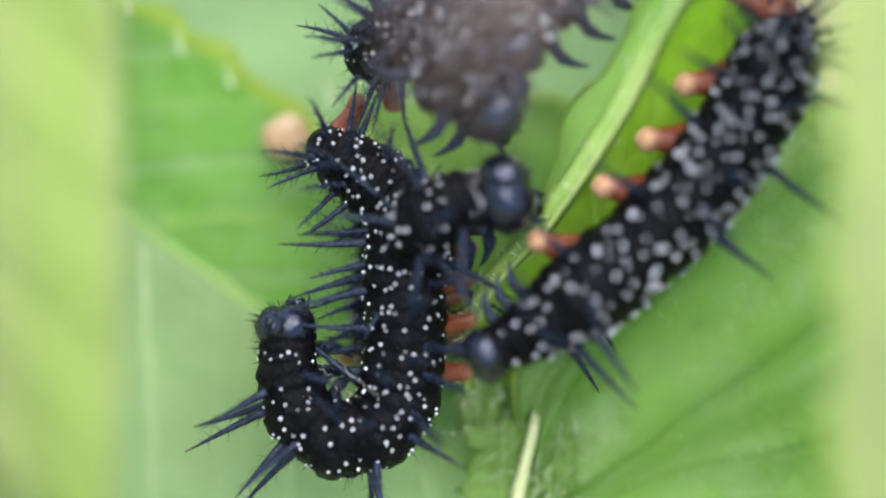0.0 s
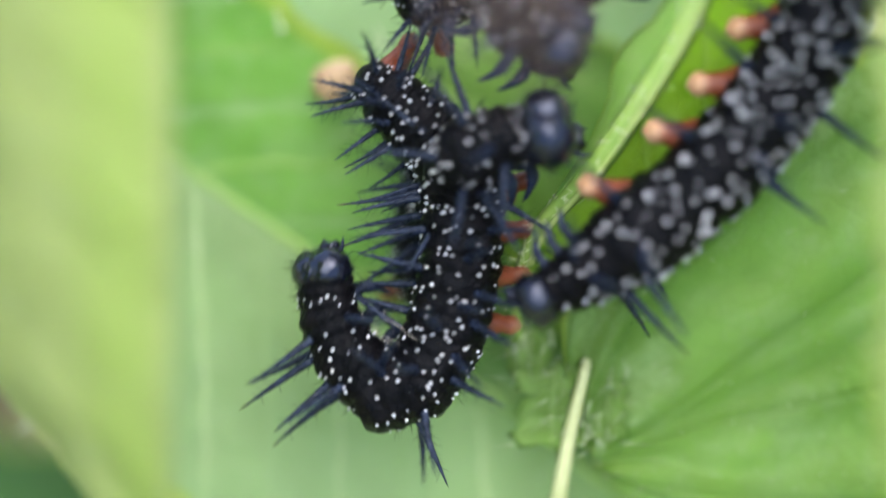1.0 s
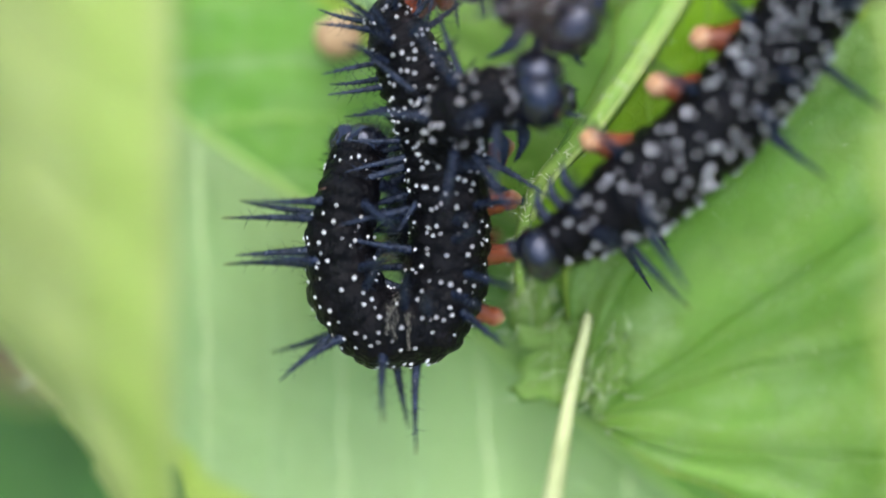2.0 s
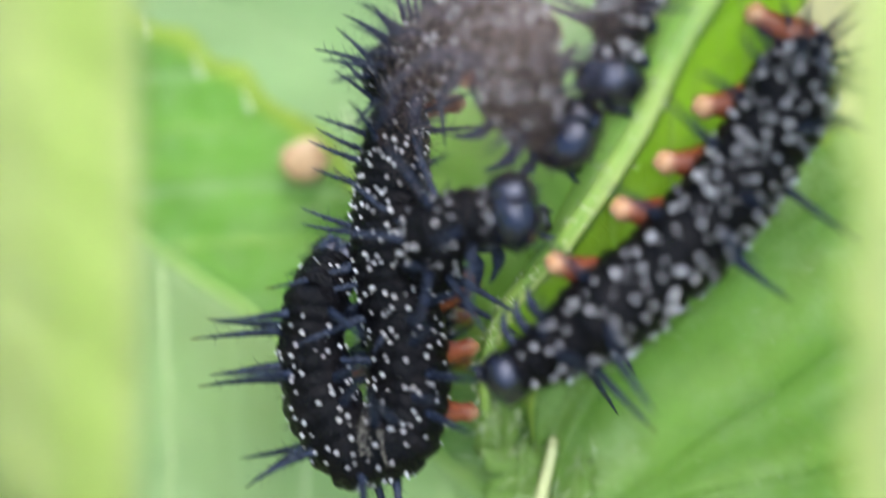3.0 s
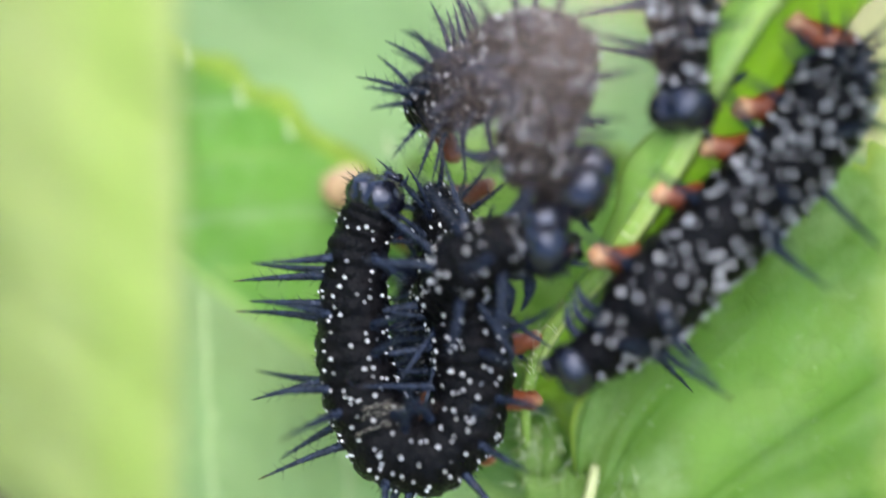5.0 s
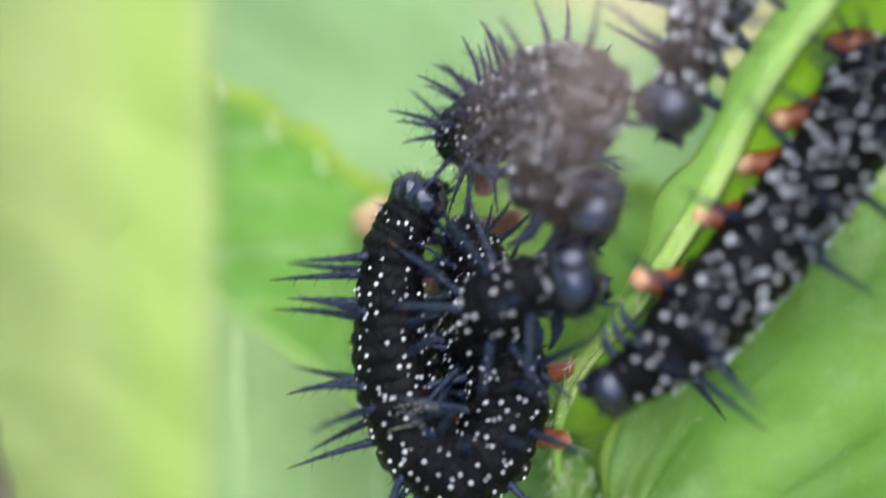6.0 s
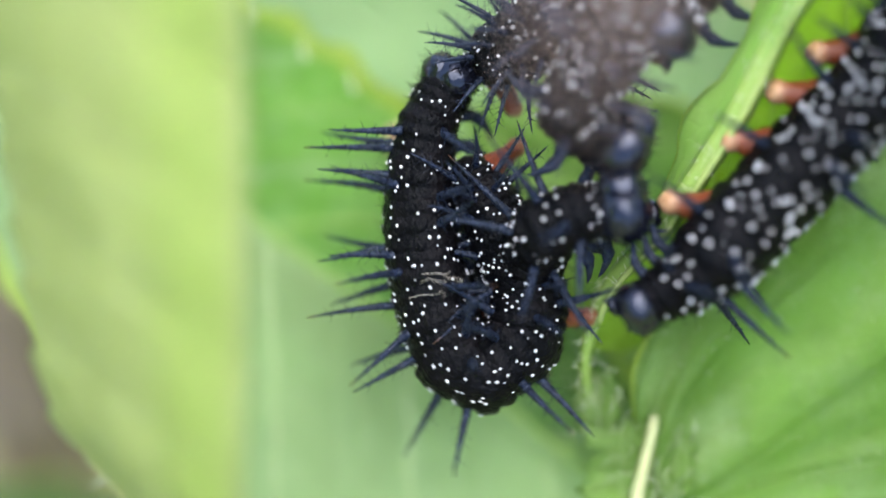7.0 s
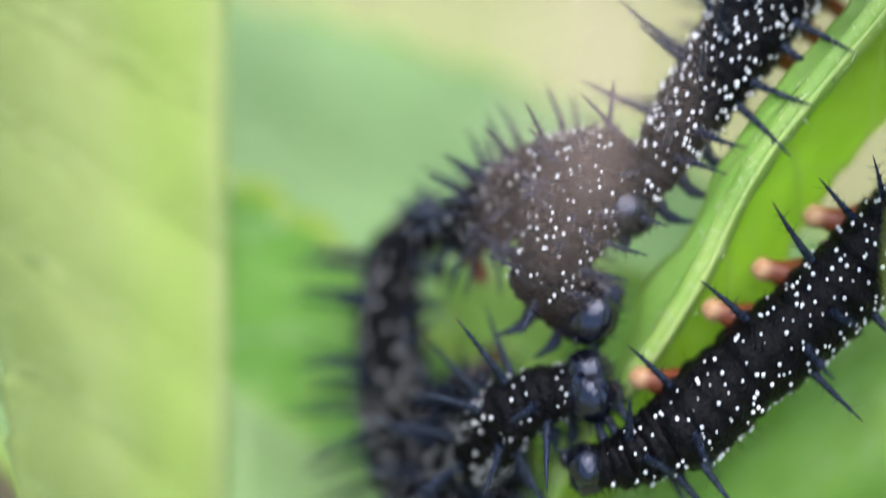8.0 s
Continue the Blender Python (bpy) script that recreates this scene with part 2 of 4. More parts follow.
# ---- ground ----
def build_ground():
    bm = bmesh.new()
    size, n = 300.0, 24
    grid = bmesh.ops.create_grid(bm, x_segments=n, y_segments=n, size=size)["verts"]
    for v in grid:
        r = v.co.length
        v.co.z = 0.0 if r < 20 else 0.4 * noise.noise(v.co * 0.02)
    me = bpy.data.meshes.new("ground")
    bm.to_mesh(me)
    bm.free()
    me.materials.append(GROUND)
    return tagged(new("ground", me), "dry beige and olive meadow ground far below", "ground", kind="structure")


build_ground()


# ---- the nettle plant ----
def to_plant(bm, plant):
    """Brings a bmesh from the plant's frame into the plant object's own space, still in millimetres."""
    m = plant.matrix_basis.inverted() @ FRAME
    m = m.to_3x3().to_4x4(), m.translation / MM
    for v in bm.verts:
        v.co = m[0].to_3x3() @ v.co + m[1]
    return bm


def leaf_sheet(rib, normal, width_a, width_b, fold_a, fold_b, teeth=15, bias=0.8, bias_b=None, quilt=0.35, ribs=8.0, slant=1.5, thick=0.22, seed=1, tooth=0.09):
    """A serrated blade along a curved rib, folded at the rib and quilted between its side veins."""
    bm = bmesh.new()
    uv = bm.loops.layers.uv.new("UVMap")
    n_s, n_q = 150, 18
    line = [Vector(p) for p in curve_points(rib, n_s)]
    normal = Vector(normal).normalized()
    rows = []
    for i, p in enumerate(line):
        s = i / (n_s - 1)
        t = (line[min(i + 1, n_s - 1)] - line[max(i - 1, 0)]).normalized()
        side = normal.cross(t).normalized()
        up = t.cross(side)
        shapes = [max(0.0, math.sin(math.pi * min(1, max(0, s)) ** b)) ** 0.75 + 0.01 for b in (bias, bias_b or bias)]
        row = []
        for j in range(-n_q, n_q + 1):
            q = j / n_q
            a = abs(q)
            width, fold = (width_a, fold_a) if q < 0 else (width_b, fold_b)
            saw = 1 - tooth * (0.5 + 0.5 * math.sin(2 * math.pi * s * teeth + math.sin(s * 37))) * (a ** 6)
            h = width * shapes[q > 0] * saw
            k = s * ribs - a * slant + 0.5 * noise.noise(Vector((s * 9, q * 3, seed * 3.3)))
            bulge = quilt * ((math.sin(math.pi * (k - 0.5)) ** 2 + 0.04) ** 0.5 - 0.5) * min(1, a * 4) * (1 - a ** 4)
            wave = 0.5 * noise.noise(Vector((s * 5 + seed * 9, q * 2.2, seed))) * a
            at = p + side * (q * h * math.cos(fold)) + up * (a * h * math.sin(fold) + bulge + wave)
            row.append((bm.verts.new(at), (s, q)))
        rows.append(row)
    grid = [[c[0].co.copy() for c in row] for row in rows]
    for r0, r1 in zip(rows, rows[1:]):
        for j in range(len(r0) - 1):
            quad = (r0[j], r0[j + 1], r1[j + 1], r1[j])
            f = bm.faces.new([c[0] for c in quad])
            for loop, c in zip(f.loops, quad):
                loop[uv].uv = c[1]
    bmesh.ops.solidify(bm, geom=bm.faces[:], thickness=thick)
    return bm, line, grid


def side_vein(grid, start, drift, side):
    """A vein over the blade, from the rib at start outwards, drifting along the leaf."""
    n_s, mid = len(grid), len(grid[0]) // 2
    line = []
    for a in range(1, 17):
        i = int(round((start + drift * a / 18) * (n_s - 1)))
        if 0 <= i < n_s:
            line.append(grid[i][mid + side * a])
    return line


def add_leaf(plant, name_label, material, rib, normal, width_a, width_b, fold_a=0.0, fold_b=0.0, rib_r=0.4, fuzz=0, seed=1, veins=False, **more):
    sheet, line, grid = leaf_sheet(rib, normal, width_a, width_b, fold_a, fold_b, seed=seed, **more)
    rng = random.Random(seed)
    tips = []
    sheet.verts.ensure_lookup_table()
    normal = Vector(normal).normalized()
    if fuzz:
        tips = [(sheet.verts[rng.randrange(len(sheet.verts))].co.copy(), Vector((rng.gauss(0, .4), rng.gauss(0, .4), 0)) + normal) for _ in range(fuzz)]
    leaf = part("leaf", to_plant(sheet, plant), material, plant, name_label)
    bm = bmesh.new()
    n = len(line)
    tube(bm, [p - normal * (0.15 + rib_r * 0.8) for p in line[::5]], [rib_r * (1 - 0.85 * i / (n / 5)) for i in range(len(line[::5]))], 8)
    part("midrib", to_plant(bm, plant), RIB, leaf, "pale green midrib")
    if veins:
        bm = bmesh.new()
        tube(bm, [p + normal * 0.1 for p in line[::3]], [0.24 * (1 - 0.5 * i / 50) for i in range(len(line[::3]))], 8)
        part("midrib", to_plant(bm, plant), FOLD, leaf, "yellowish ridge of the fold")
        ribs, slant = more["ribs"], more["slant"]
        for m in range(int(ribs)):
            for side in (-1, 1):
                way = side_vein(grid, (m + 0.5) / ribs, slant / ribs, side)
                if len(way) > 6:
                    bm = bmesh.new()
                    tube(bm, [p + normal * 0.05 for p in curve_points(way, 24)], [0.13 - 0.004 * i for i in range(24)], 6)
                    part("side_vein", to_plant(bm, plant), RIB if side > 0 else FOLD, leaf)
    if fuzz:
        bm = bmesh.new()
        for root, way in tips:
            hair(bm, root, way, rng.uniform(0.5, 1.1), 0.03)
        part("leaf_hairs", to_plant(bm, plant), HAIR, leaf, "fine pale stinging hairs", kind="stuff")
    return leaf


def curled_leaf(plant):
    """The pale leaf that rolls up out of the leaves' plane, its near edge standing high."""
    bm = bmesh.new()
    uv = bm.loops.layers.uv.new("UVMap")
    left = curve_points(((-34, 32, 14), (-31.5, 15, 14), (-30.0, 2, 12), (-28.3, -8.6, 10.5), (-25.5, -12.6, 9), (-22.0, -18.0, 8), (-18.8, -27.8, 4)), 110)
    right = curve_points(((-16.6, 32, 18), (-16.3, 13, 19), (-16.2, 0, 18.5), (-16.6, -11, 17), (-17.2, -20, 12), (-18.0, -30, 4)), 110)
    rows = []
    for i in range(110):
        s = i / 109
        row = []
        for j in range(29):
            q = j / 28
            p = Vector(left[i]).lerp(Vector(right[i]), q)
            p.z += 3.0 * math.sin(math.pi * q) * (1 - 0.4 * q) + 0.7 * noise.noise(Vector((s * 6, q * 3, 3)))
            p.z += 0.3 * abs(math.sin(math.pi * (s * 9 - q * 1.2)))
            p.x -= (1 - q) ** 8 * 0.5 * (1 - (s * 17) % 1.0)
            row.append((bm.verts.new(p), (s, q)))
        rows.append(row)
    for r0, r1 in zip(rows, rows[1:]):
        for j in range(28):
            quad = (r0[j], r1[j], r1[j + 1], r0[j + 1])
            f = bm.faces.new([c[0] for c in quad])
            for loop, c in zip(f.loops, quad):
                loop[uv].uv = c[1]
    bmesh.ops.solidify(bm, geom=bm.faces[:], thickness=0.25)
    leaf = part("leaf", to_plant(bm, plant), GREEN_CURL, plant, "pale lime green nettle leaf with a rolled-up edge")
    bm = bmesh.new()
    p = min((Vector(x) for x in left), key=lambda x: (x - Vector((-25.5, -12.6, 9))).length)
    hair(bm, p, (-0.7, -0.5, 0.4), 1.4, 0.12)
    blob(bm, p + Vector((0.2, 0, 0.3)), 0.35, level=1)
    part("tooth_tip", to_plant(bm, plant), HAIR, leaf, "pale dry tip of a leaf tooth")
    return leaf


def build_nettle():
    # the standing stem rises beside the view; its foot is on the ground
    foot = FRAME @ Vector((0.046, 0.005, -0.012))
    base = Vector((foot.x, foot.y, 0.0))
    plant = tagged(new("nettle_plant"), "green stinging nettle with serrated, partly eaten leaves", "plant")
    plant.matrix_basis = Matrix.Translation(base)
    bm = bmesh.new()
    line = [(2.0 * math.sin(i * 0.5), 2.0 * math.cos(i * 0.4), i * 15.0) for i in range(0, 30)]
    tube(bm, line, [2.4 - 0.035 * i for i in range(30)], 8, 0.08)
    part("stem", bm, STEM, plant, "upright ridged green stem")

    # the slanting stalk on which the caterpillars climb
    bm = bmesh.new()
    stalk = curve_points(((43.5, 45.3, 11), (29, 32.8, 8.5), (14.9, 16.8, 5.5), (10.0, 8.0, 3.4), (6.05, 1.85, 1.2), (2.6, -2.3, -1.0), (1.4, -6.1, -2.2), (1.6, -9.5, -4.5)), 70)
    tube(bm, stalk, [(1.05 - 0.005 * i) * (1 + 0.22 * noise.noise(Vector((i * 0.45, 4, 0)))) * min(1.0, 0.3 + (69 - i) / 20) for i in range(70)], 12, 0.07)
    stalk_part = part("leaf_stalk", to_plant(bm, plant), STEM, plant, "slanting pale green leaf stalk with ridges")
    bm = bmesh.new()
    ridge = [Vector(p) + Vector((0.3, -0.2, 0.85)) for p in stalk[4:64]]
    tube(bm, ridge, [0.24 * (0.8 + 0.6 * noise.noise(Vector((i * 0.35, 0, 2)))) for i in range(60)], 8, 0.06)
    part("ridge", to_plant(bm, plant), RIDGE, stalk_part, "pale straw-green ridge along the stalk")
    # narrow flange of blade folded up on the stalk's other side
    bm = bmesh.new()
    uv = bm.loops.layers.uv.new("UVMap")
    rows = []
    for i in range(4, 60):
        p = Vector(stalk[i])
        t = (Vector(stalk[i + 1]) - Vector(stalk[i - 1])).normalized()
        side = Vector((0, 0, 1)).cross(t).normalized() * -1
        w = 1.7 * (0.8 + 0.7 * noise.noise(Vector((i * 0.17, 8, 0))) + 0.15 * noise.noise(Vector((i * 0.8, 2, 0)))) * min(1.0, (60 - i) / 10)
        row = []
        for j in range(7):
            q = j / 6
            row.append((bm.verts.new(p + side * (0.5 + w * q) + Vector((0, 0, 0.5 - 0.9 * q * q + 0.2 * noise.noise(Vector((i * 0.3, q * 3, 9)))))), (i / 66, q)))
        rows.append(row)
    for r0, r1 in zip(rows, rows[1:]):
        for j in range(6):
            quad = (r0[j], r0[j + 1], r1[j + 1], r1[j])
            f = bm.faces.new([c[0] for c in quad])
            for loop, c in zip(f.loops, quad):
                loop[uv].uv = c[1]
    bmesh.ops.solidify(bm, geom=bm.faces[:], thickness=0.2)
    part("leaf_flange", to_plant(bm, plant), GREEN_RAG, plant, "narrow pale green flange of leaf blade on the stalk")
    rng = random.Random(5)
    bm = bmesh.new()
    for i in range(340):
        p = Vector(stalk[rng.randrange(12, 69)]) + Vector((rng.uniform(-.7, .7), rng.uniform(-.7, .7), 0.6))
        hair(bm, p, (rng.gauss(0, .6), rng.gauss(0, .6), 0.8), rng.uniform(0.6, 1.3), 0.03)
    part("stalk_hairs", to_plant(bm, plant), HAIR, stalk_part, "fine pale stinging hairs", kind="stuff")

    # strip of blade left beside the stalk, gnawed along its outer edge
    bm = bmesh.new()
    uv = bm.loops.layers.uv.new("UVMap")
    rows = []
    for i in range(10, 66):
        p = Vector(stalk[i])
        t = (Vector(stalk[i + 1]) - Vector(stalk[i - 1])).normalized()
        side = Vector((0, 0, 1)).cross(t).normalized()
        wide = 4.6 + 1.3 * noise.noise(Vector((i * 0.21, 3, 0))) + 0.5 * noise.noise(Vector((i * 0.9, 1, 0)))
        wide *= min(1.0, (67 - i) / 4)
        row = []
        for j in range(9):
            q = j / 8
            at = p + side * (wide * q) + Vector((0, 0, -0.4 - 3.2 * q + 0.4 * noise.noise(Vector((i * 0.3, q * 3, 5)))))
            row.append((bm.verts.new(at), (i / 66, q)))
        rows.append(row)
    for r0, r1 in zip(rows, rows[1:]):
        for j in range(8):
            quad = (r0[j], r0[j + 1], r1[j + 1], r1[j])
            f = bm.faces.new([c[0] for c in quad])
            for loop, c in zip(f.loops, quad):
                loop[uv].uv = c[1]
    bmesh.ops.solidify(bm, geom=bm.faces[:], thickness=0.22)
    part("leaf_remnant", to_plant(bm, plant), GREEN_FRESH, plant, "gnawed bright green strip of leaf blade")

    # what is left of an eaten leaf below the caterpillars: a bare rib with frayed rags of blade
    rag = None
    for k, (u, v, wide, high) in enumerate(((3.6, -12.9, 4.2, 6.2), (6.9, -13.0, 2.2, 4.6), (2.2, -9.0, 2.6, 4.6))):
        bm = bmesh.new()
        uv = bm.loops.layers.uv.new("UVMap")
        rows = []
        for i in range(15):
            f = i / 14
            row = []
            for j in range(11):
                q = j / 10
                edge = 0.65 + 0.35 * noise.noise(Vector((f * 4.1, k * 3.0, q))) + 0.42 * noise.noise(Vector((f * 13, k, 0)))
                p = Vector((u + (q - 0.5) * wide * edge * 1.6, v + (0.5 - f) * high * (0.8 + 0.3 * noise.noise(Vector((q * 9, k, 1)))), -3.6 - 0.3 * k + 0.9 * noise.noise(Vector((f * 2, q * 2, k)))))
                row.append((bm.verts.new(p), (f, q - 0.5)))
            rows.append(row)
        for r0, r1 in zip(rows, rows[1:]):
            for j in range(10):
                quad = (r0[j], r1[j], r1[j + 1], r0[j + 1])
                face = bm.faces.new([c[0] for c in quad])
                for loop, c in zip(face.loops, quad):
                    loop[uv].uv = c[1]
        bmesh.ops.solidify(bm, geom=bm.faces[:], thickness=0.2)
        rag = part("leaf_rag", to_plant(bm, plant), GREEN_RAG, plant, "frayed rag of eaten green leaf")
        bm = bmesh.new()
        for i in range(22):
            hair(bm, (u + rng.uniform(-.6, .6) * wide, v + rng.uniform(-.55, .55) * high, -3.4), (rng.gauss(-0.4, 0.7), rng.gauss(-0.8, 0.6), 0.3), rng.uniform(0.9, 2.2), 0.03)
        part("leaf_hairs", to_plant(bm, plant), HAIR, rag, "fine pale stinging hairs", kind="stuff")
    bm = bmesh.new()
    tube(bm, curve_points(((5.6, -10.0, -3.4), (5.3, -11.5, -3.0), (4.6, -14.5, -3.2), (3.7, -20, -4.5), (3, -26, -8)), 20), [0.30 + 0.022 * i for i in range(20)], 9, 0.06)
    part("bare_rib", to_plant(bm, plant), STRAW, plant, "pale bare rib of an eaten leaf")

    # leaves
    # the fold's lighter half has its light put into the colour
    folded = add_leaf(plant, "folded green nettle leaf, one half coloured paler as if better lit", GREEN_MID,
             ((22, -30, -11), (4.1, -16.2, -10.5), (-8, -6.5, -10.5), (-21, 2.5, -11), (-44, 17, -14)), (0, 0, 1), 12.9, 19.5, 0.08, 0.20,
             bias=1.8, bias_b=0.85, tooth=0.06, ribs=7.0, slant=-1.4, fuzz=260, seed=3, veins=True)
    for k, p in enumerate(((-19.99, 15.1, -9.4), (-16.5, 12.5, -9.4), (-13.4, 10.4, -9.4), (-7.0, 9.3, -9.4))):
        bm = bmesh.new()
        blob(bm, p, 0.2, (1.3, 0.8, 0.8), k, 0.2, 2)
        tube(bm, [Vector(p), Vector(p) + Vector((-0.2, 0.7, 0.2)), Vector(p) + Vector((-0.3, 1.3, 0.5))], [0.12, 0.08, 0.02], 6)
        part("tooth_tip", to_plant(bm, plant), HAIR, folded, "pale tip of a leaf tooth")
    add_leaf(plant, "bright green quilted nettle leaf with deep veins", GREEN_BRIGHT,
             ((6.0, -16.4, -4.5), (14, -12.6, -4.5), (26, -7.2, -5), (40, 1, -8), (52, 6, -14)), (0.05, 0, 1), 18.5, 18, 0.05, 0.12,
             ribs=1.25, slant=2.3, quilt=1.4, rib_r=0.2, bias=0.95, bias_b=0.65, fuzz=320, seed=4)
    add_leaf(plant, "fresh green nettle leaf tip behind the stalk", GREEN_BRIGHT,
             ((30, -24, -20), (14, -10, -17), (3, 3.5, -15), (-6.5, 9.3, -15)), (0, 0, 1), 10, 10, 0.15, 0.15, bias=1.3, seed=13)
    add_leaf(plant, "pale green nettle leaf hanging behind", GREEN_PALE,
             ((48, -14, -34), (18, 2, -26), (-6, 14, -23), (-30, 26, -24), (-48, 34, -30)), (0, 0.2, 1), 13, 12, 0.1, 0.15, seed=6)
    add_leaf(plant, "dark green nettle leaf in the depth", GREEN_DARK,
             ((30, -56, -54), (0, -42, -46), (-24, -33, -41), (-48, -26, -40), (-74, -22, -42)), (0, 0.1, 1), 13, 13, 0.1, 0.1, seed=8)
    add_leaf(plant, "light green nettle leaf with a rolled margin", GREEN_LIME,
             ((40, -66, 2), (29.5, -32, 20), (27.0, -9, 24), (26.3, 17, 24), (26.0, 42, 22), (29, 66, 16)), (-0.2, 0, 1), 8.2, 8.2, 0.1, 0.1, seed=11)
    curled_leaf(plant)
    return plant, stalk


nettle, stalk_line = build_nettle()


# ---- caterpillars ----
RINGS = ((1.75, 1.3), (1.95, 1.4), (2.15, 1.5), (2.34, 1.6), (2.45, 1.65), (2.52, 1.65), (2.52, 1.65), (2.52, 1.65), (2.5, 1.65),
         (2.45, 1.6), (2.35, 1.55), (2.1, 1.45), (1.6, 1.35))


def swell(i, girth):
    """How much stouter a ring is: a stout caterpillar still tapers towards head and tail."""
    if girth == 1.0:
        return 1.0
    if i < 5:
        return 0.86 + (girth - 0.86) * i / 5
    return girth if i < 9 or girth < 1.13 else girth * (0.95, 0.78, 0.58, 0.45)[i - 9]


def rounding(f):
    """A ring's outline from end to end, f from -1 to 1."""
    return 0.76 + 0.24 * max(0.0, 1 - abs(f) ** 3) ** 0.5


def ring_mesh(i, stretch, girth):
    """One body ring, its axis along x (towards the tail), its back along z: creased into annulets, with a fuzz of bristles."""
    r, half = RINGS[i][0] * swell(i, girth), RINGS[i][1]
    bm = bmesh.new()
    n_x, n_a = 25, 32
    rows = []
    for a in range(n_x):
        f = -1 + 2 * a / (n_x - 1)
        barrel = rounding(f)
        if i == 12 and f > 0:
            barrel *= math.sqrt(max(0.0, 1 - (f * 0.97) ** 2))
        crease = 1 - 0.07 * (0.5 + 0.5 * math.cos(f * 4.5 * math.pi + 0.5 * math.sin(3.0 * i))) ** 2
        row = []
        for b in range(n_a):
            g = 2 * math.pi * b / n_a
            rr = r * barrel * crease * (1 + 0.06 * noise.noise(Vector((f * 2 + i * 5, math.cos(g) * 2.5, math.sin(g) * 2.5))))
            flat = 0.92 if math.cos(g) < 0 else 1.0
            row.append(bm.verts.new((f * half * 1.12 * stretch, math.sin(g) * rr, math.cos(g) * rr * flat)))
        rows.append(row)
    for r0, r1 in zip(rows, rows[1:]):
        for b in range(n_a):
            bm.faces.new((r0[b], r1[b], r1[(b + 1) % n_a], r0[(b + 1) % n_a]))
    bm.faces.new(rows[0])
    bm.faces.new(rows[-1][::-1])
    return mesh_of("segment", bm, SKIN)


def bristle_mesh(i, girth):
    """The short black bristles of one ring."""
    r, half = RINGS[i][0] * swell(i, girth), RINGS[i][1]
    bm = bmesh.new()
    rng = random.Random(40 + i)
    for _ in range(70):
        g, x = rng.uniform(-2.3, 2.3), rng.uniform(-half * 0.8, half * 0.8)
        out = Vector((0, math.sin(g), math.cos(g)))
        hair(bm, Vector((x, 0, 0)) + out * r * 0.95, out + Vector((rng.gauss(0, .3), 0, 0)), rng.uniform(0.4, 1.1), 0.022)
    return mesh_of("bristles", bm, SKIN)


def wart_mesh(i, stretch, girth, big=1.0, crowded=False):
    """The chalk-white warts of one ring, in uneven rows across the back and flanks."""
    r, half = RINGS[i][0] * swell(i, girth), RINGS[i][1]
    bm = bmesh.new()
    rng = random.Random(90 + i)
    rows = ((-0.62, 15), (-0.3, 12), (0.06, 14), (0.36, 12), (0.66, 15)) if i > 1 else ((-0.1, 8), (0.3, 8))
    for f, count in rows:
        count = int(count * (0.45 if crowded else 1.2 if big > 1 else 0.8))
        for k in range(count):
            if rng.random() < 0.16:
                continue
            g = (-1 + 2 * (k + 0.5) / count) * 2.0 + rng.gauss(0, 0.15)
            x = max(-0.8, min(0.8, f + rng.gauss(0, 0.11))) * half
            out = Vector((0, math.sin(g), math.cos(g)))
            size = (0.06 + 0.065 * rng.random()) * big
            barrel = rounding(x / half / 1.12)
            blob(bm, Vector((x * stretch, 0, 0)) + out * (r * barrel * 0.985), size, (1, 1, 1), level=1)
    return mesh_of("warts", bm, WART)


def spine_mesh(kind):
    """A long tapered spine with side bristles, standing along z."""
    rng = random.Random(kind)
    length = (5.6, 5.1, 4.5, 3.5)[kind]
    bend_x = (0.3, -0.25, 0.15, 0.2)[kind]
    bm = bmesh.new()
    line, radii = [], []
    for a in range(13):
        f = a / 12
        line.append((bend_x * f * f, 0.14 * math.sin(f * 3 + kind), -0.25 + f * length))
        radii.append((0.285 if length > 4 else 0.2) * (1 - f) ** 0.92 * (1 if a else 1.2) + 0.018 + (0.016 if a % 2 else 0))
    tube(bm, line, radii, 8)
    for k in range(16):
        # fine side bristles, each on a small knob
        f = 0.14 + 0.72 * k / 16
        g = k * 2.4 + rng.uniform(-0.5, 0.5)
        out = Vector((math.cos(g), math.sin(g), 0))
        p = Vector(line[int(f * 12)]).lerp(Vector(line[int(f * 12) + 1]), f * 12 % 1) + out * 0.24 * (1 - f)
        hair(bm, p, out, 0.16, 0.06)
        hair(bm, p, out + Vector((0, 0, rng.uniform(0.3, 0.9))), rng.uniform(0.5, 1.0), 0.026)
    return mesh_of("spine", bm, SPINE)


def proleg_mesh(size):
    """A fleshy false leg along z, widening into a hooked foot."""
    bm = bmesh.new()
    line, radii = [], []
    for a in range(10):
        f = a / 9
        line.append((0.15 * f * f, 0, -0.5 + 3.5 * f))
        radii.append((1.1 - 0.52 * f + 0.12 * math.sin(f * 7.0)) * (1 + 0.06 * math.sin(f * 22)))
    tube(bm, line, radii, 12)
    blob(bm, (0.15, 0.05, 2.9), 0.62, (1.0, 0.85, 0.75), 3, 0.15)
    for a in range(8):
        g = a * math.pi / 4
        hair(bm, (0.15 + 0.4 * math.cos(g), 0.4 * math.sin(g), 3.0), (0.6 * math.cos(g), 0.6 * math.sin(g), 1), 0.3, 0.05)
    for v in bm.verts:
        v.co *= size * (1 + 0.12 * noise.noise(v.co * 1.3))
    return mesh_of("proleg", bm, PROLEG)


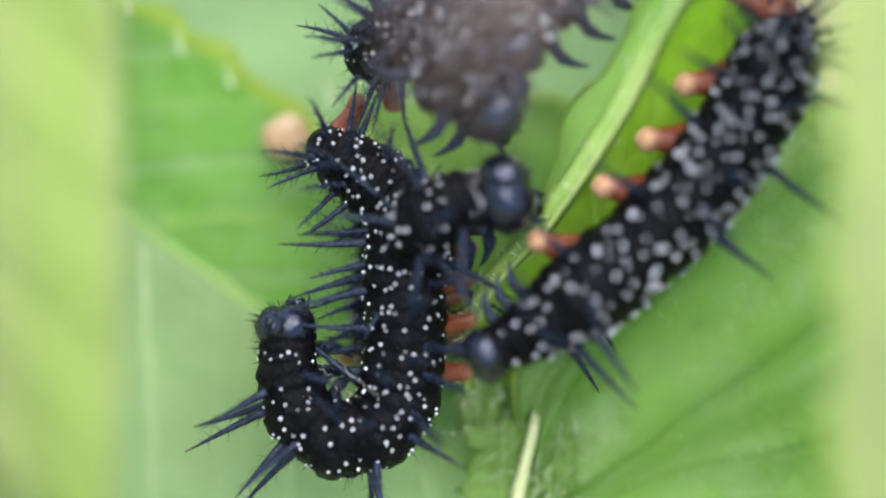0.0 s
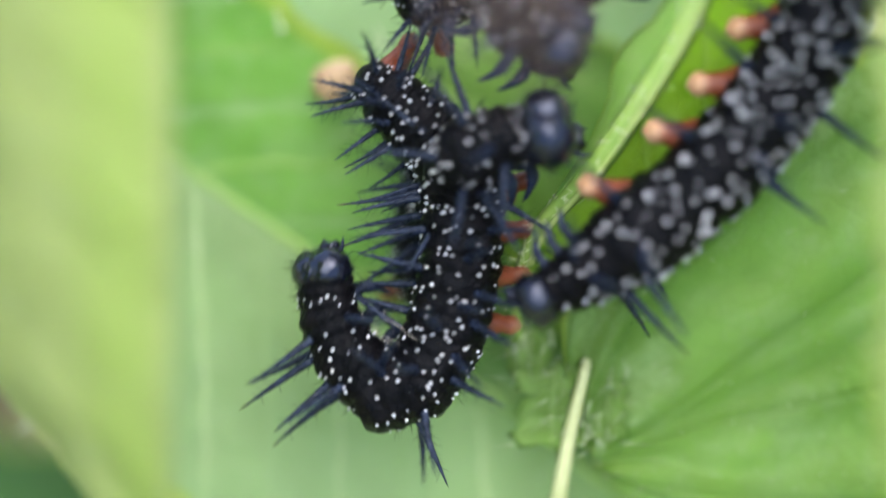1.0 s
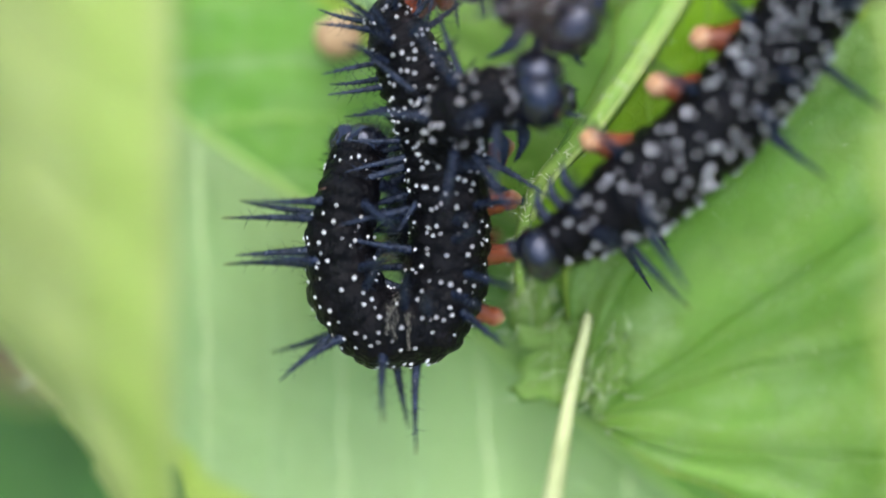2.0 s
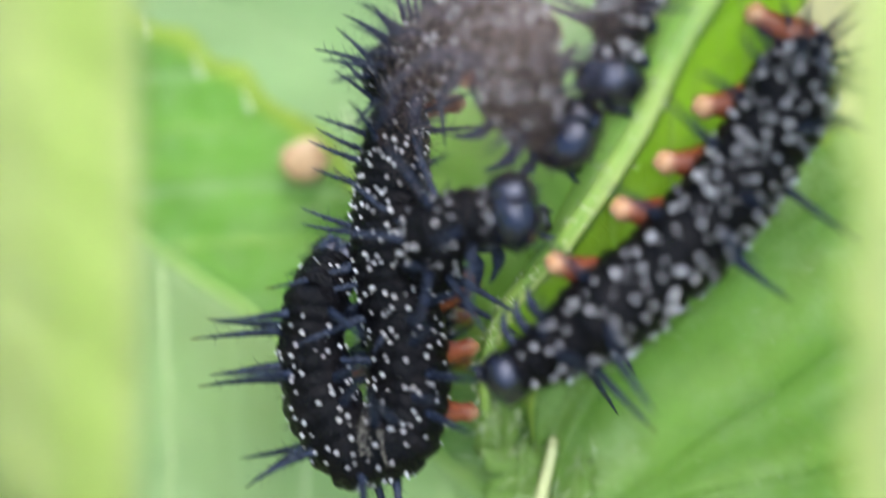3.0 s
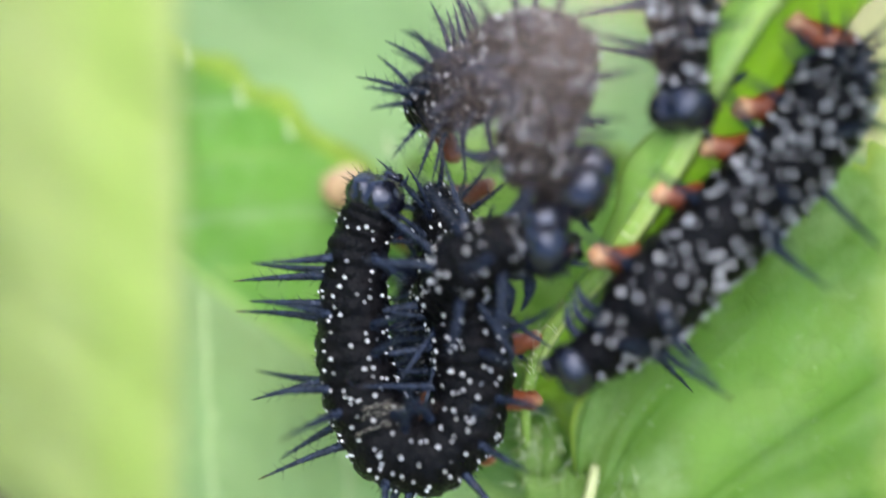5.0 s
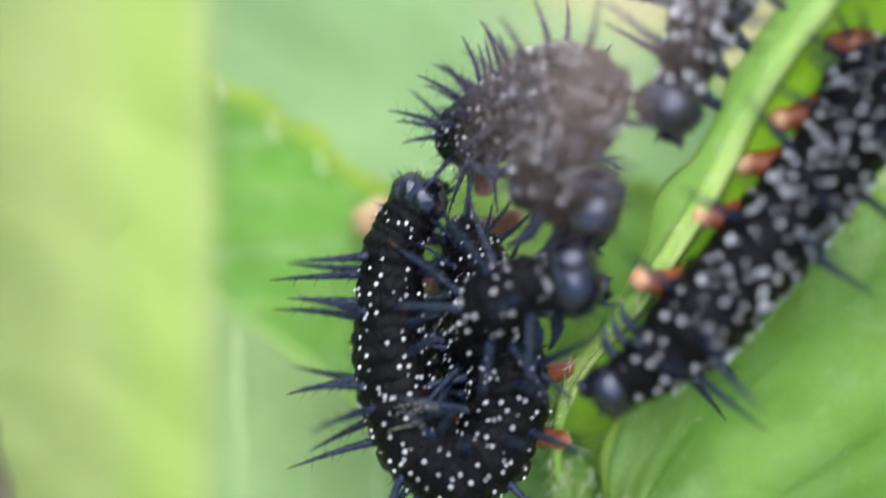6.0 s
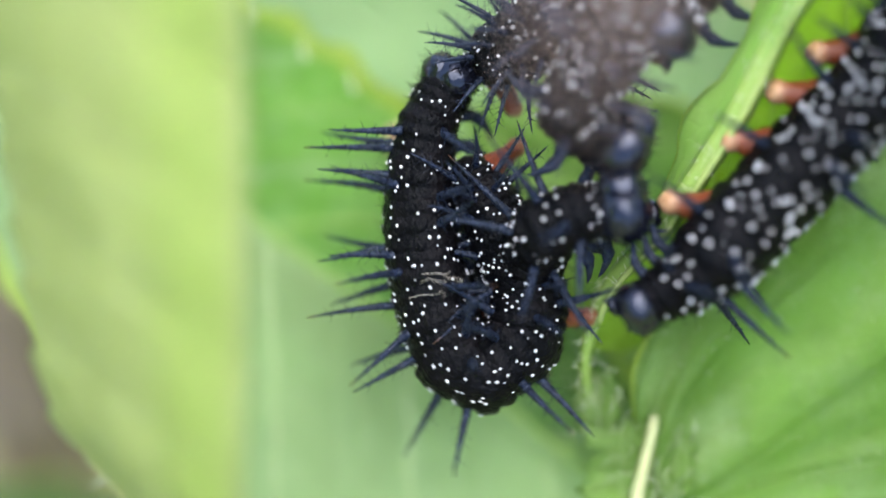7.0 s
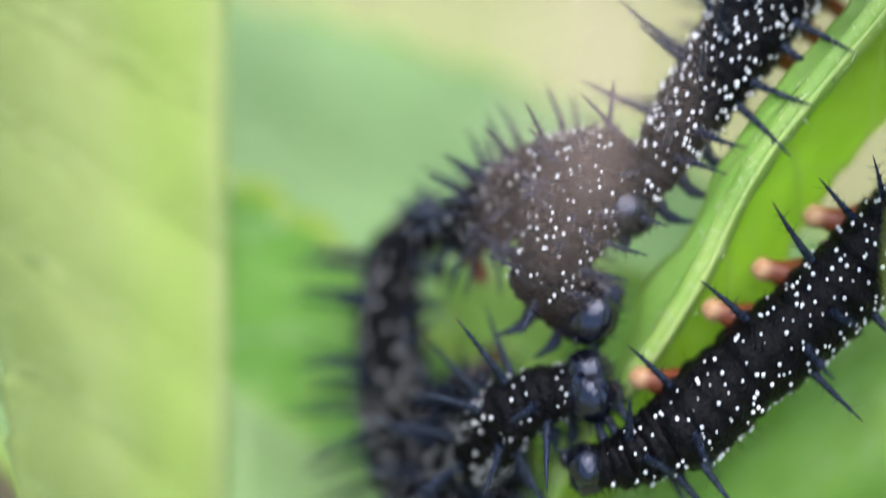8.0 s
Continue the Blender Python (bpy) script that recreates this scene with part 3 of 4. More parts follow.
def leg_mesh(size):
    """A jointed, pointed true leg along z."""
    bm = bmesh.new()
    line = [(0, 0, -0.4), (-0.05, 0, 0.3), (-0.12, 0, 0.9), (-0.05, 0, 1.35), (0.2, 0, 1.9), (0.65, 0, 2.45), (1.0, 0, 2.75)]
    tube(bm, line, [0.55, 0.5, 0.36, 0.42, 0.26, 0.15, 0.02], 9)
    for a in range(9):
        g = a * 2.4
        hair(bm, (0, 0, 0.2 + a * 0.2), (math.cos(g), math.sin(g), 0.6), 0.5, 0.02)
    bmesh.ops.scale(bm, vec=(size, size, size), verts=bm.verts)
    return mesh_of("leg", bm, SPINE)


def head_mesh(size=1.12):
    """The two-lobed head, its face towards -x."""
    bm = bmesh.new()
    for side in (-1, 1):
        blob(bm, (-0.1, side * 0.46, 0.25), 1.42, (0.88, 0.95, 1.12), 2 + side, 0.14, 3)
    blob(bm, (-0.45, 0, -0.55), 1.15, (0.85, 1.15, 0.8), 5, 0.05, 3)
    bmesh.ops.scale(bm, vec=(size, size, size), verts=bm.verts)
    return mesh_of("head", bm, HEAD)


def head_hair_mesh(size=1.12):
    bm = bmesh.new()
    rng = random.Random(8)
    for _ in range(130):
        n = Vector((rng.gauss(-0.4, 1), rng.gauss(0, 1), rng.gauss(0.2, 1))).normalized()
        hair(bm, Vector((-0.1, n.y * 0.6, 0.2)) + Vector((n.x * 1.2, n.y * 1.3, n.z * 1.4)), n + Vector((0, 0, 0.2)), rng.uniform(0.4, 0.95), 0.028)
    bmesh.ops.scale(bm, vec=(size, size, size), verts=bm.verts)
    return mesh_of("bristles", bm, HEAD)


def jaw_mesh(side, size=1.12):
    bm = bmesh.new()
    blob(bm, (-1.4, side * 0.34, -0.95), 0.4, (1, 0.7, 1.1), 4, 0.1)
    bmesh.ops.scale(bm, vec=(size, size, size), verts=bm.verts)
    return mesh_of("jaw", bm, HEAD)


def lip_mesh(size=1.12):
    bm = bmesh.new()
    blob(bm, (-1.45, 0, -0.5), 0.47, (0.6, 1.2, 0.5), 6, 0.1)
    bmesh.ops.scale(bm, vec=(size, size, size), verts=bm.verts)
    return mesh_of("lip", bm, HEAD)


def antenna_mesh(size=1.12):
    bm = bmesh.new()
    tube(bm, [(-1.1, 0.75, -0.7), (-1.4, 0.85, -0.85), (-1.7, 0.9, -0.9), (-1.95, 0.92, -0.85)], [0.16, 0.13, 0.09, 0.03], 7)
    bmesh.ops.scale(bm, vec=(size, size, size), verts=bm.verts)
    return mesh_of("antenna", bm, SPINE)


def turned(g, x, r, lean):
    """Sets a thing that stands along z on a ring: g round the back, x along it, leaning towards the tail."""
    out = Matrix.Rotation(-g, 4, "X")
    return Matrix.Translation((x * MM, 0, 0)) @ out @ Matrix.Translation((0, 0, r * MM)) @ Matrix.Rotation(lean, 4, "Y")


def spine_rows(i, habit):
    """Where the spines of ring i stand, round the back: the habit says how they spread."""
    if i == 0 or (habit == "creeping" and i in (1, 3, 5)):
        return ()
    if i > 10:
        return (-1.9, -1.2, -0.55, 0.0, 0.55, 1.2, 1.9)
    if habit == "twisted":
        return (-1.4, -0.95, -0.5, 0.95) if i < 6 else (-1.5, -1.0, 0.6, 1.15) if i < 9 else (1.15, 0.6, -1.25)
    if habit == "folded" and i > 4:
        return (-0.4, 0.4)
    if habit == "fanned" and i > 6:
        return (-1.95, -1.4, -0.85, -0.3, 0.3, 0.85, 1.4, 1.95)
    return (-1.35, -0.6, 0.6, 1.35) if i < 3 else (-1.75, -0.36, 0.36, 1.75)


def build_caterpillar(label, stretch=1.0, girth=1.0, habit="creeping", skull=1.12):
    """A black caterpillar: head, thirteen rings with warts and branched spines, true legs and false legs."""
    body = tagged(new("caterpillar"), label, "caterpillar", "caterpillars on the nettle")
    spines = [spine_mesh(k) for k in range(4)]
    proleg, leg = proleg_mesh(1.12 if stretch > 1.3 else 0.92), leg_mesh(0.75 if stretch > 1.4 else 1.0)
    head = part("head", head_mesh(skull), HEAD, body, "glossy black two-lobed head")
    head["place"] = 0
    part("bristles", head_hair_mesh(skull), HEAD, head, "short black bristles", kind="stuff")
    part("jaw", jaw_mesh(-1, skull), HEAD, head)
    part("jaw", jaw_mesh(1, skull), HEAD, head)
    part("lip", lip_mesh(skull), HEAD, head)
    feeler = antenna_mesh(skull)
    part("antenna", feeler, SPINE, head)
    part("antenna", feeler, SPINE, head, at=Matrix.Rotation(-1.25, 4, "X"))
    rng = random.Random(17)
    for i in range(13):
        r, half = RINGS[i][0] * swell(i, girth), RINGS[i][1]
        longer = (stretch * (1.22 if i < 7 else 1.0) if 5 <= i <= 8 else 0.85) if stretch > 1.3 else 1 + (stretch - 1) * min(1.0, i / 5) if stretch > 1 else 1.5 if habit == "twisted" and 2 <= i <= 7 else 1.3 if i in (1, 2, 3, 4, 5) else 1.05
        ring = part("segment", ring_mesh(i, longer, girth), SKIN, body)
        ring["place"] = i + 1
        part("bristles", bristle_mesh(i, girth), SKIN, ring, "short black bristles", kind="stuff")
        part("wart_speckle", wart_mesh(i, longer, girth, 1.28 if girth > 1 else 0.7 if habit == "fanned" and i > 8 else 1.0, stretch > 1.3 and i < 5), WART, ring, "chalk-white warts", kind="stuff")
        angles = spine_rows(i, habit)
        for k, g in enumerate(angles):
            lean = rng.uniform(-0.2, 0.3) + (0.55 if i == 12 else 0.3 if i == 11 else 0.0)
            part("spine", spines[rng.randrange(3) if i < 9 and habit != "fanned" else 3], SPINE, ring, at=turned(g + rng.gauss(0, 0.08), rng.uniform(-0.62, 0.62) * half, r * 0.93, lean) @ Matrix.Rotation(rng.uniform(-0.5, 0.5), 4, "Z"))
        if i < 3:
            for side in (-1, 1):
                part("leg", leg, HEAD, ring, "black pointed true leg", at=turned(side * 2.55, 0, r * 0.85, -0.2))
        if 5 <= i <= 8 or i == 12:
            for side in (-1, 1):
                part("proleg", proleg, PROLEG, ring, "rust-orange false leg with a cream foot", at=turned(side * 2.6, 0.1, r * 0.5, (0.1 if stretch < 1.3 else -0.65) if i < 12 else 0.15))
    return body


wriggler = build_caterpillar("black caterpillar thrashing in a U bend, clasping the leaf stalk", habit="twisted", skull=1.0)


def add_silk(thing):
    """Loose pale silk strands caught on one ring's spines."""
    ring = next(c for c in thing.children if c.get("place") == 5)
    rng = random.Random(77)
    for k in range(3):
        bm = bmesh.new()
        a = Vector((rng.uniform(-1, 1), rng.uniform(-0.8, 1.6), 2.7))
        pts = [a]
        for j in range(4):
            pts.append(pts[-1] + Vector((rng.uniform(-0.2, 0.5), rng.uniform(0.2, 1.1), rng.uniform(-0.3, 0.5))))
        tube(bm, curve_points([tuple(p) for p in pts], 16), 0.013, 5)
        part("silk_strand", bm, SILK, ring, "loose pale silk strand")


peeping = build_caterpillar("black caterpillar raising its glossy head beside the stalk", habit="folded", skull=1.30)
arched = build_caterpillar("black caterpillar arched away from the stalk, tail spines fanned", habit="fanned", skull=1.30)
add_silk(wriggler)
climbing = build_caterpillar("black caterpillar climbing head down on the stalk", 1.2, 1.12, "climbing")
grazing = build_caterpillar("black caterpillar stretched along the gnawed leaf edge", 1.55, 1.14, skull=0.92)


# ---- small things ----
def build_gall():
    """A beige gall sitting on the folded leaf."""
    bm = bmesh.new()
    blob(bm, (0, 0, 0), 1.5, (1.0, 0.95, 0.7), 4, 0.22, 3)
    blob(bm, (0.5, 0.7, 0.3), 0.8, (1, 1, 0.8), 9, 0.2, 2)
    ob = new("leaf_gall", mesh_of("leaf_gall", bm, GALL))
    ob.matrix_basis = FRAME @ Matrix.Translation(Vector((-9.9, 7.0, -9.0)) * MM)
    return tagged(ob, "rounded beige gall on the green leaf", "gall")


build_gall()


def build_dry_stalk():
    """A withered grass stalk that hangs in before the plant with a loose panicle at its tip."""
    stalk = tagged(new("dry_grass_stalk"), "withered pale straw grass stalk with a loose drooping panicle", "grass stalk")
    top = FRAME @ Vector((0.0019, 0.0084, 0.057))
    foot = Vector((top.x + 0.12, top.y - 0.02, 0.0))
    stalk.matrix_basis = Matrix.Translation(foot)
    local = (top - foot) / MM
    bm = bmesh.new()
    turn = FRAME.to_3x3()
    over = [tuple(Vector(local) + turn @ Vector(p)) for p in ((34, 62, 16), (8, 46, 9), (1, 16, 3))]
    line = curve_points(((0, 0, 0), (0, 6, local.z * 0.8), *over, tuple(local)), 60)
    tube(bm, line, [0.4 - 0.0062 * i for i in range(60)], 7)
    part("culm", bm, DRY, stalk, "thin bent straw culm")
    rng = random.Random(31)
    for k in range(11):
        # thin branchlets, each with one pale spikelet
        tip = Vector(local) + turn @ (Vector((0.62, 0.78, 0)) * rng.uniform(-3.6, 4.0) + Vector((rng.gauss(0, 1.0), rng.gauss(0, 1.0), rng.uniform(-3, 2))))
        bm = bmesh.new()
        root = Vector(line[58 - k // 4])
        tube(bm, curve_points((tuple(root), tuple(root.lerp(tip, 0.5) + Vector((0, 0, 0.8))), tuple(tip)), 10), 0.05, 5)
        blob(bm, tip, 0.26, (0.8, 0.8, 1.4), k, 0.2, 2)
        hair(bm, tip, (0, 0, -1), 1.1, 0.04)
        part("spikelet", bm, DRY, stalk, "small pale spikelet on a thin branchlet")
    return stalk


build_dry_stalk()


def build_dead_stem():
    """A dead, weathered stem standing in the grass beside the nettle."""
    bm = bmesh.new()
    foot = FRAME @ Vector((-0.043, -0.010, -0.05))
    line = [(1.5 * math.sin(i * 0.7), 1.5 * math.cos(i * 0.5), i * 16.0) for i in range(22)]
    tube(bm, line, [7.5 - 0.12 * i for i in range(22)], 12, 0.05)
    ob = tagged(new("dead_stem"), "grey-brown dead plant stem standing in grass", "plant stem")
    ob.matrix_basis = Matrix.Translation((foot.x, foot.y, 0))
    part("stem", bm, DEAD, ob)
    for i in (5, 10, 15, 19):
        bm = bmesh.new()
        p = Vector(line[i])
        tube(bm, [p + Vector((0, 0, h)) for h in (-3, -1, 1, 3)], [6.6 - 0.12 * i + x for x in (0.6, 2.0, 2.0, 0.5)], 12)
        part("node", bm, DEAD, ob, "swollen knot of the stem")
    return ob


build_dead_stem()


# ---- what moves ----
BENDS = {}


def bend(thing, t, *points):
    """Notes how a caterpillar's middle line lies at t, from its head to its tail, in the plant's frame."""
    BENDS.setdefault(thing, []).append((t, np.array(points, float)))


def line_at(rows, t):
    """The middle line at t, gliding from note to note."""
    times = [r[0] for r in rows]
    i = min(max(sum(1 for x in times if x <= t) - 1, 0), len(rows) - 2)
    t0, t1 = times[i], times[i + 1]
    p0, p1 = rows[i][1], rows[i + 1][1]
    h = t1 - t0

    def slope(j):
        if j == 0 or j == len(rows) - 1:
            return np.zeros_like(p0)
        a = (rows[j][1] - rows[j - 1][1]) / (times[j] - times[j - 1])
        b = (rows[j + 1][1] - rows[j][1]) / (times[j + 1] - times[j])
        return np.where(a * b > 0, 2 * a * b / np.where(a + b == 0, 1, a + b), 0.0)

    f = (t - t0) / h
    m0, m1 = slope(i) * h, slope(i + 1) * h
    return (2 * f ** 3 - 3 * f ** 2 + 1) * p0 + (f ** 3 - 2 * f ** 2 + f) * m0 + (3 * f ** 2 - 2 * f ** 3) * p1 + (f ** 3 - f ** 2) * m1


EVEN = (1.6, 2.4, 2.6, 2.8, 2.8, 2.8, 2.8, 2.8, 2.8, 2.8, 2.6, 2.4, 2.2)
REACHING = (1.7, 2.6, 2.9, 3.0, 3.0, 3.0, 2.8, 2.7, 2.7, 2.6, 2.4, 2.2, 2.0)
CREEPING = (1.3, 1.2, 1.2, 1.3, 1.5, 1.6, 5.5, 4.3, 4.4, 1.4, 1.1, 0.9, 0.8)


def key_bends(thing, side=(0.8, 0.8), out=1.0, steps=EVEN, twists=False):
    """Keys the head and every ring of a caterpillar along its middle line. side: how far its back turns to the line's left, at the head and at the tail,
    or, where it twists in the bend of the U, on the arm that runs down and on the arm that runs up."""
    run = np.concatenate([[0], np.cumsum(steps)]) / sum(steps)
    rows = BENDS[thing]
    base = rows[0][1].mean(0)
    thing.matrix_basis = FRAME @ Matrix.Translation(Vector(base) * MM)
    pieces = sorted((c for c in thing.children if "place" in c), key=lambda c: c["place"])
    keys = {p: [] for p in pieces}
    for step in range(81):
        t = step / 10
        points = line_at(rows, t)
        at = curve_points(points, run)
        ahead = curve_points(points, np.clip(run + 0.02, 0, 1))
        behind = curve_points(points, np.clip(run - 0.02, 0, 1))
        for p, here, a, b in zip(pieces, at, ahead, behind):
            along = Vector(a - b).normalized()
            w = Vector((0, 0, 1))
            left = w.cross(along)
            f = min(1.0, max(0.0, (p["place"] - 3) / 4))
            if twists:
                f = min(1.0, max(0.0, (math.degrees(math.atan2(along.y, along.x)) - 15) / 65))
                f = f * f * (3 - 2 * f)
            back = w * out + left * (side[0] + (side[1] - side[0]) * f)
            if p["place"] == 0:
                back += along * 0.3
            keys[p].append((t, mm_pose(here - base, along, back)))
    for p in pieces:
        walk(p, keys[p])


def motions():
    bend(wriggler, 0.0, (-9.13, -4.63, 0), (-9.06, -7.63, 0), (-7.96, -10.13, 0), (-5.63, -11.13, 0), (-3.13, -9.63, 0), (-2.2, -5.96, 0), (-2.3, -1.97, 0), (-2.53, 2.53, 0), (-6.53, 5.76, 0))
    bend(wriggler, 0.5, (-9.37, -5.57, 0), (-9.37, -8.24, 0), (-8.21, -10.74, 0), (-5.87, -11.74, 0), (-3.7, -10.24, 0), (-2.87, -6.57, 0), (-2.53, -2.57, 0), (-3.03, 1.77, 0), (-6.86, 4.6, 0))
    bend(wriggler, 1.0, (-9.98, -4.54, 0), (-9.65, -7.21, 0), (-8.31, -9.88, 0), (-6.14, -11.55, 0), (-3.97, -10.21, 0), (-2.47, -6.87, 0), (-1.8, -2.53, 0), (-2.2, 1.8, 0), (-6.73, 6.29, 0))
    bend(wriggler, 1.2, (-9.48, -3.37, 0), (-9.65, -6.04, 0), (-9.15, -9.05, 0), (-7.31, -10.72, 0), (-4.8, -10.05, 0), (-2.8, -7.37, 0), (-1.96, -3.36, 0), (-2.3, 1.13, 0), (-6.72, 5.96, 0))
    bend(wriggler, 2.3, (-7.91, 1.22, -2), (-8.47, -1.46, 0), (-9.14, -5.13, 0), (-8.32, -8.81, 0), (-5.98, -10.65, 0), (-3.64, -9.14, 0), (-2.97, -4.46, 0), (-3.79, 1.2, 0), (-5.95, 7.84, 0))
    bend(wriggler, 2.5, (-7.98, 2.33, -2), (-8.87, -0.37, 0), (-9.37, -3.7, 0), (-8.54, -7.37, 0), (-6.37, -9.71, 0), (-4.04, -9.04, 0), (-3.2, -4.7, 0), (-3.86, 0.97, 0), (-6.36, 7.95, 0))
    bend(wriggler, 3.0, (-7.31, 0.44, -2), (-8.53, -1.57, 0), (-8.7, -5.23, 0), (-7.53, -8.89, 0), (-5.53, -10.22, 0), (-3.36, -8.56, 0), (-3.2, -3.9, 0), (-4.2, 2.1, 0), (-3.53, 9.77, 0))
    bend(wriggler, 3.5, (-7.88, 2.16, -2), (-8.77, -0.2, 0), (-8.59, -3.86, 0), (-7.42, -7.18, 0), (-5.42, -8.84, 0), (-3.09, -6.85, 0), (-2.43, -1.86, 0), (-3.93, 3.46, 0), (-5.77, 8.14, 0))
    bend(wriggler, 4.0, (-6.65, 1.6, -3), (-8.23, -0.77, -1), (-9, -3.77, 0), (-8.5, -7.1, 0), (-6.16, -8.6, 0), (-3.16, -7.76, 0), (-2.17, -3.76, 0), (-3.5, 0.9, 0), (-6.5, 6.74, 0))
    bend(wriggler, 4.5, (-7.51, 5.58, 0.5), (-8.54, 2.43, 0), (-8.87, -1.23, 0), (-8.54, -5.24, 0), (-6.87, -8.57, 0), (-4.2, -9.07, 0), (-2.03, -6.23, 0), (-2.03, -0.57, 0), (-3.92, 5.51, -2))
    bend(wriggler, 4.7, (-7.51, 5.58, 0.5), (-8.54, 2.43, 0), (-8.87, -1.23, 0), (-8.54, -5.24, 0), (-6.87, -8.57, 0), (-4.2, -9.06, 0), (-2.03, -6.23, 0), (-2.03, -0.57, 0), (-3.92, 5.52, -2))
    bend(wriggler, 5.8, (-6.65, 7.89, 0), (-8.16, 5.21, 0), (-8.32, 1.2, 0), (-7.81, -2.81, 0), (-6.13, -6.8, 0), (-3.47, -7.79, 0), (-1.47, -4.79, 0), (-1.8, 0.2, 0), (-3.86, 5.62, -2))
    bend(wriggler, 6.0, (-6.66, 7.83, 0), (-8.16, 5.15, 0), (-8.49, 1.13, 0), (-8.15, -3.05, 0), (-6.47, -6.88, 0), (-3.8, -7.87, 0), (-1.64, -4.87, 0), (-1.97, 0.13, 0), (-4.03, 5.56, -2))
    bend(wriggler, 6.5, (-7.01, 8.36, 0), (-8.19, 5.34, 0), (-8.35, 1.64, 0), (-8.01, -2.39, 0), (-6.5, -6.41, 0), (-4.15, -8.07, 0), (-1.81, -5.72, 0), (-1.81, -1.71, 0), (-4.52, 4.02, -1))
    bend(wriggler, 7.0, (-6.61, 10.33, 0), (-7.96, 7.63, 0), (-8.47, 4.26, 0), (-8.3, 0.2, 0), (-7.28, -4.19, 0), (-5.26, -6.88, 0), (-2.56, -5.19, 0), (-2.22, -1.48, 0), (-5.26, 4.25, 0))
    bend(wriggler, 7.5, (-6.4, 11.58, -1.5), (-8.3, 9.16, -1.5), (-8.81, 5.71, -1.5), (-8.63, 1.23, -1.5), (-8.11, -3.24, -1.5), (-6.56, -6.32, -1.5), (-4.5, -5.97, -1.5), (-3.64, -2.2, -1.5), (-4.84, 1.92, -1.5))
    bend(wriggler, 8.0, (-6.04, 12.48, -5), (-8.41, 10.29, -5), (-8.94, 6.27, -5), (-8.75, 1.55, -5), (-7.83, -3.16, -5), (-5.65, -6.03, -5), (-2.75, -5.31, -5), (-2.03, -1.7, -5), (-4.2, 1.55, -5))
    key_bends(wriggler, side=(-0.5, 0.9), steps=REACHING, twists=True)
    bend(peeping, 0, (3.44, 2.95, 3.6), (1.16, 2.63, 3.6), (-0.78, 1.82, 3.1), (-1.72, 0.03, 0.2), (-2.17, -1.66, -4), (-2.34, -4.79, -6.2), (-2.44, -6.88, -6.5), (-3.48, -4.46, -6.5), (-3.13, -0.31, -6.5), (-2.61, 2.45, -6.5))
    bend(peeping, 0.5, (2.88, 3.34, 3.6), (0.62, 3.01, 3.6), (-1.33, 2.21, 3.1), (-2.27, 0.43, 0.2), (-2.74, -1.25, -4), (-2.92, -4.37, -6.2), (-3.03, -6.47, -6.5), (-4.06, -4.04, -6.5), (-3.72, 0.1, -6.5), (-3.2, 2.87, -6.5))
    bend(peeping, 1, (2.94, 3.53, 3.6), (0.68, 3.2, 3.6), (-1.27, 2.41, 3.1), (-2.21, 0.62, 0.2), (-2.67, -1.05, -4), (-2.85, -4.17, -6.2), (-2.96, -6.26, -6.5), (-4, -3.84, -6.5), (-3.65, 0.31, -6.5), (-3.13, 3.07, -6.5))
    bend(peeping, 1.2, (2.78, 3.53, 3.6), (0.52, 3.2, 3.6), (-1.44, 2.41, 3.1), (-2.37, 0.62, 0.2), (-2.84, -1.05, -4), (-3.02, -4.17, -6.2), (-3.13, -6.26, -6.5), (-4.17, -3.84, -6.5), (-3.82, 0.31, -6.5), (-3.3, 3.07, -6.5))
    bend(peeping, 2.3, (2.29, 3.1, 3.6), (0.03, 2.78, 3.6), (-1.92, 1.98, 3.1), (-2.86, 0.2, 0.2), (-3.35, -1.49, -4), (-3.54, -4.61, -6.2), (-3.65, -6.71, -6.5), (-4.69, -4.28, -6.5), (-4.34, -0.14, -6.5), (-3.82, 2.62, -6.5))
    bend(peeping, 2.5, (3.04, 3.2, 3.6), (0.78, 2.88, 3.6), (-1.17, 2.08, 3.1), (-2.11, 0.3, 0.2), (-2.57, -1.39, -4), (-2.75, -4.51, -6.2), (-2.86, -6.61, -6.5), (-3.89, -4.18, -6.5), (-3.54, -0.03, -6.5), (-3.03, 2.73, -6.5))
    bend(peeping, 3, (2.89, 3.34, 3.6), (0.62, 3.01, 3.6), (-1.33, 2.21, 3.1), (-2.27, 0.43, 0.2), (-2.74, -1.25, -4), (-2.92, -4.37, -6.2), (-3.03, -6.46, -6.5), (-4.06, -4.04, -6.5), (-3.72, 0.1, -6.5), (-3.2, 2.87, -6.5))
    bend(peeping, 3.5, (2.98, 3.69, 3.6), (0.72, 3.37, 3.6), (-1.23, 2.57, 3.1), (-2.17, 0.79, 0.2), (-2.64, -0.88, -4), (-2.82, -3.99, -6.2), (-2.92, -6.07, -6.5), (-3.96, -3.66, -6.5), (-3.61, 0.48, -6.5), (-3.09, 3.25, -6.5))
    bend(peeping, 4, (2.92, 3.47, 3.6), (0.65, 3.14, 3.6), (-1.3, 2.35, 3.1), (-2.24, 0.56, 0.2), (-2.71, -1.12, -4), (-2.89, -4.23, -6.2), (-2.99, -6.32, -6.5), (-4.03, -3.91, -6.5), (-3.68, 0.24, -6.5), (-3.17, 3.01, -6.5))
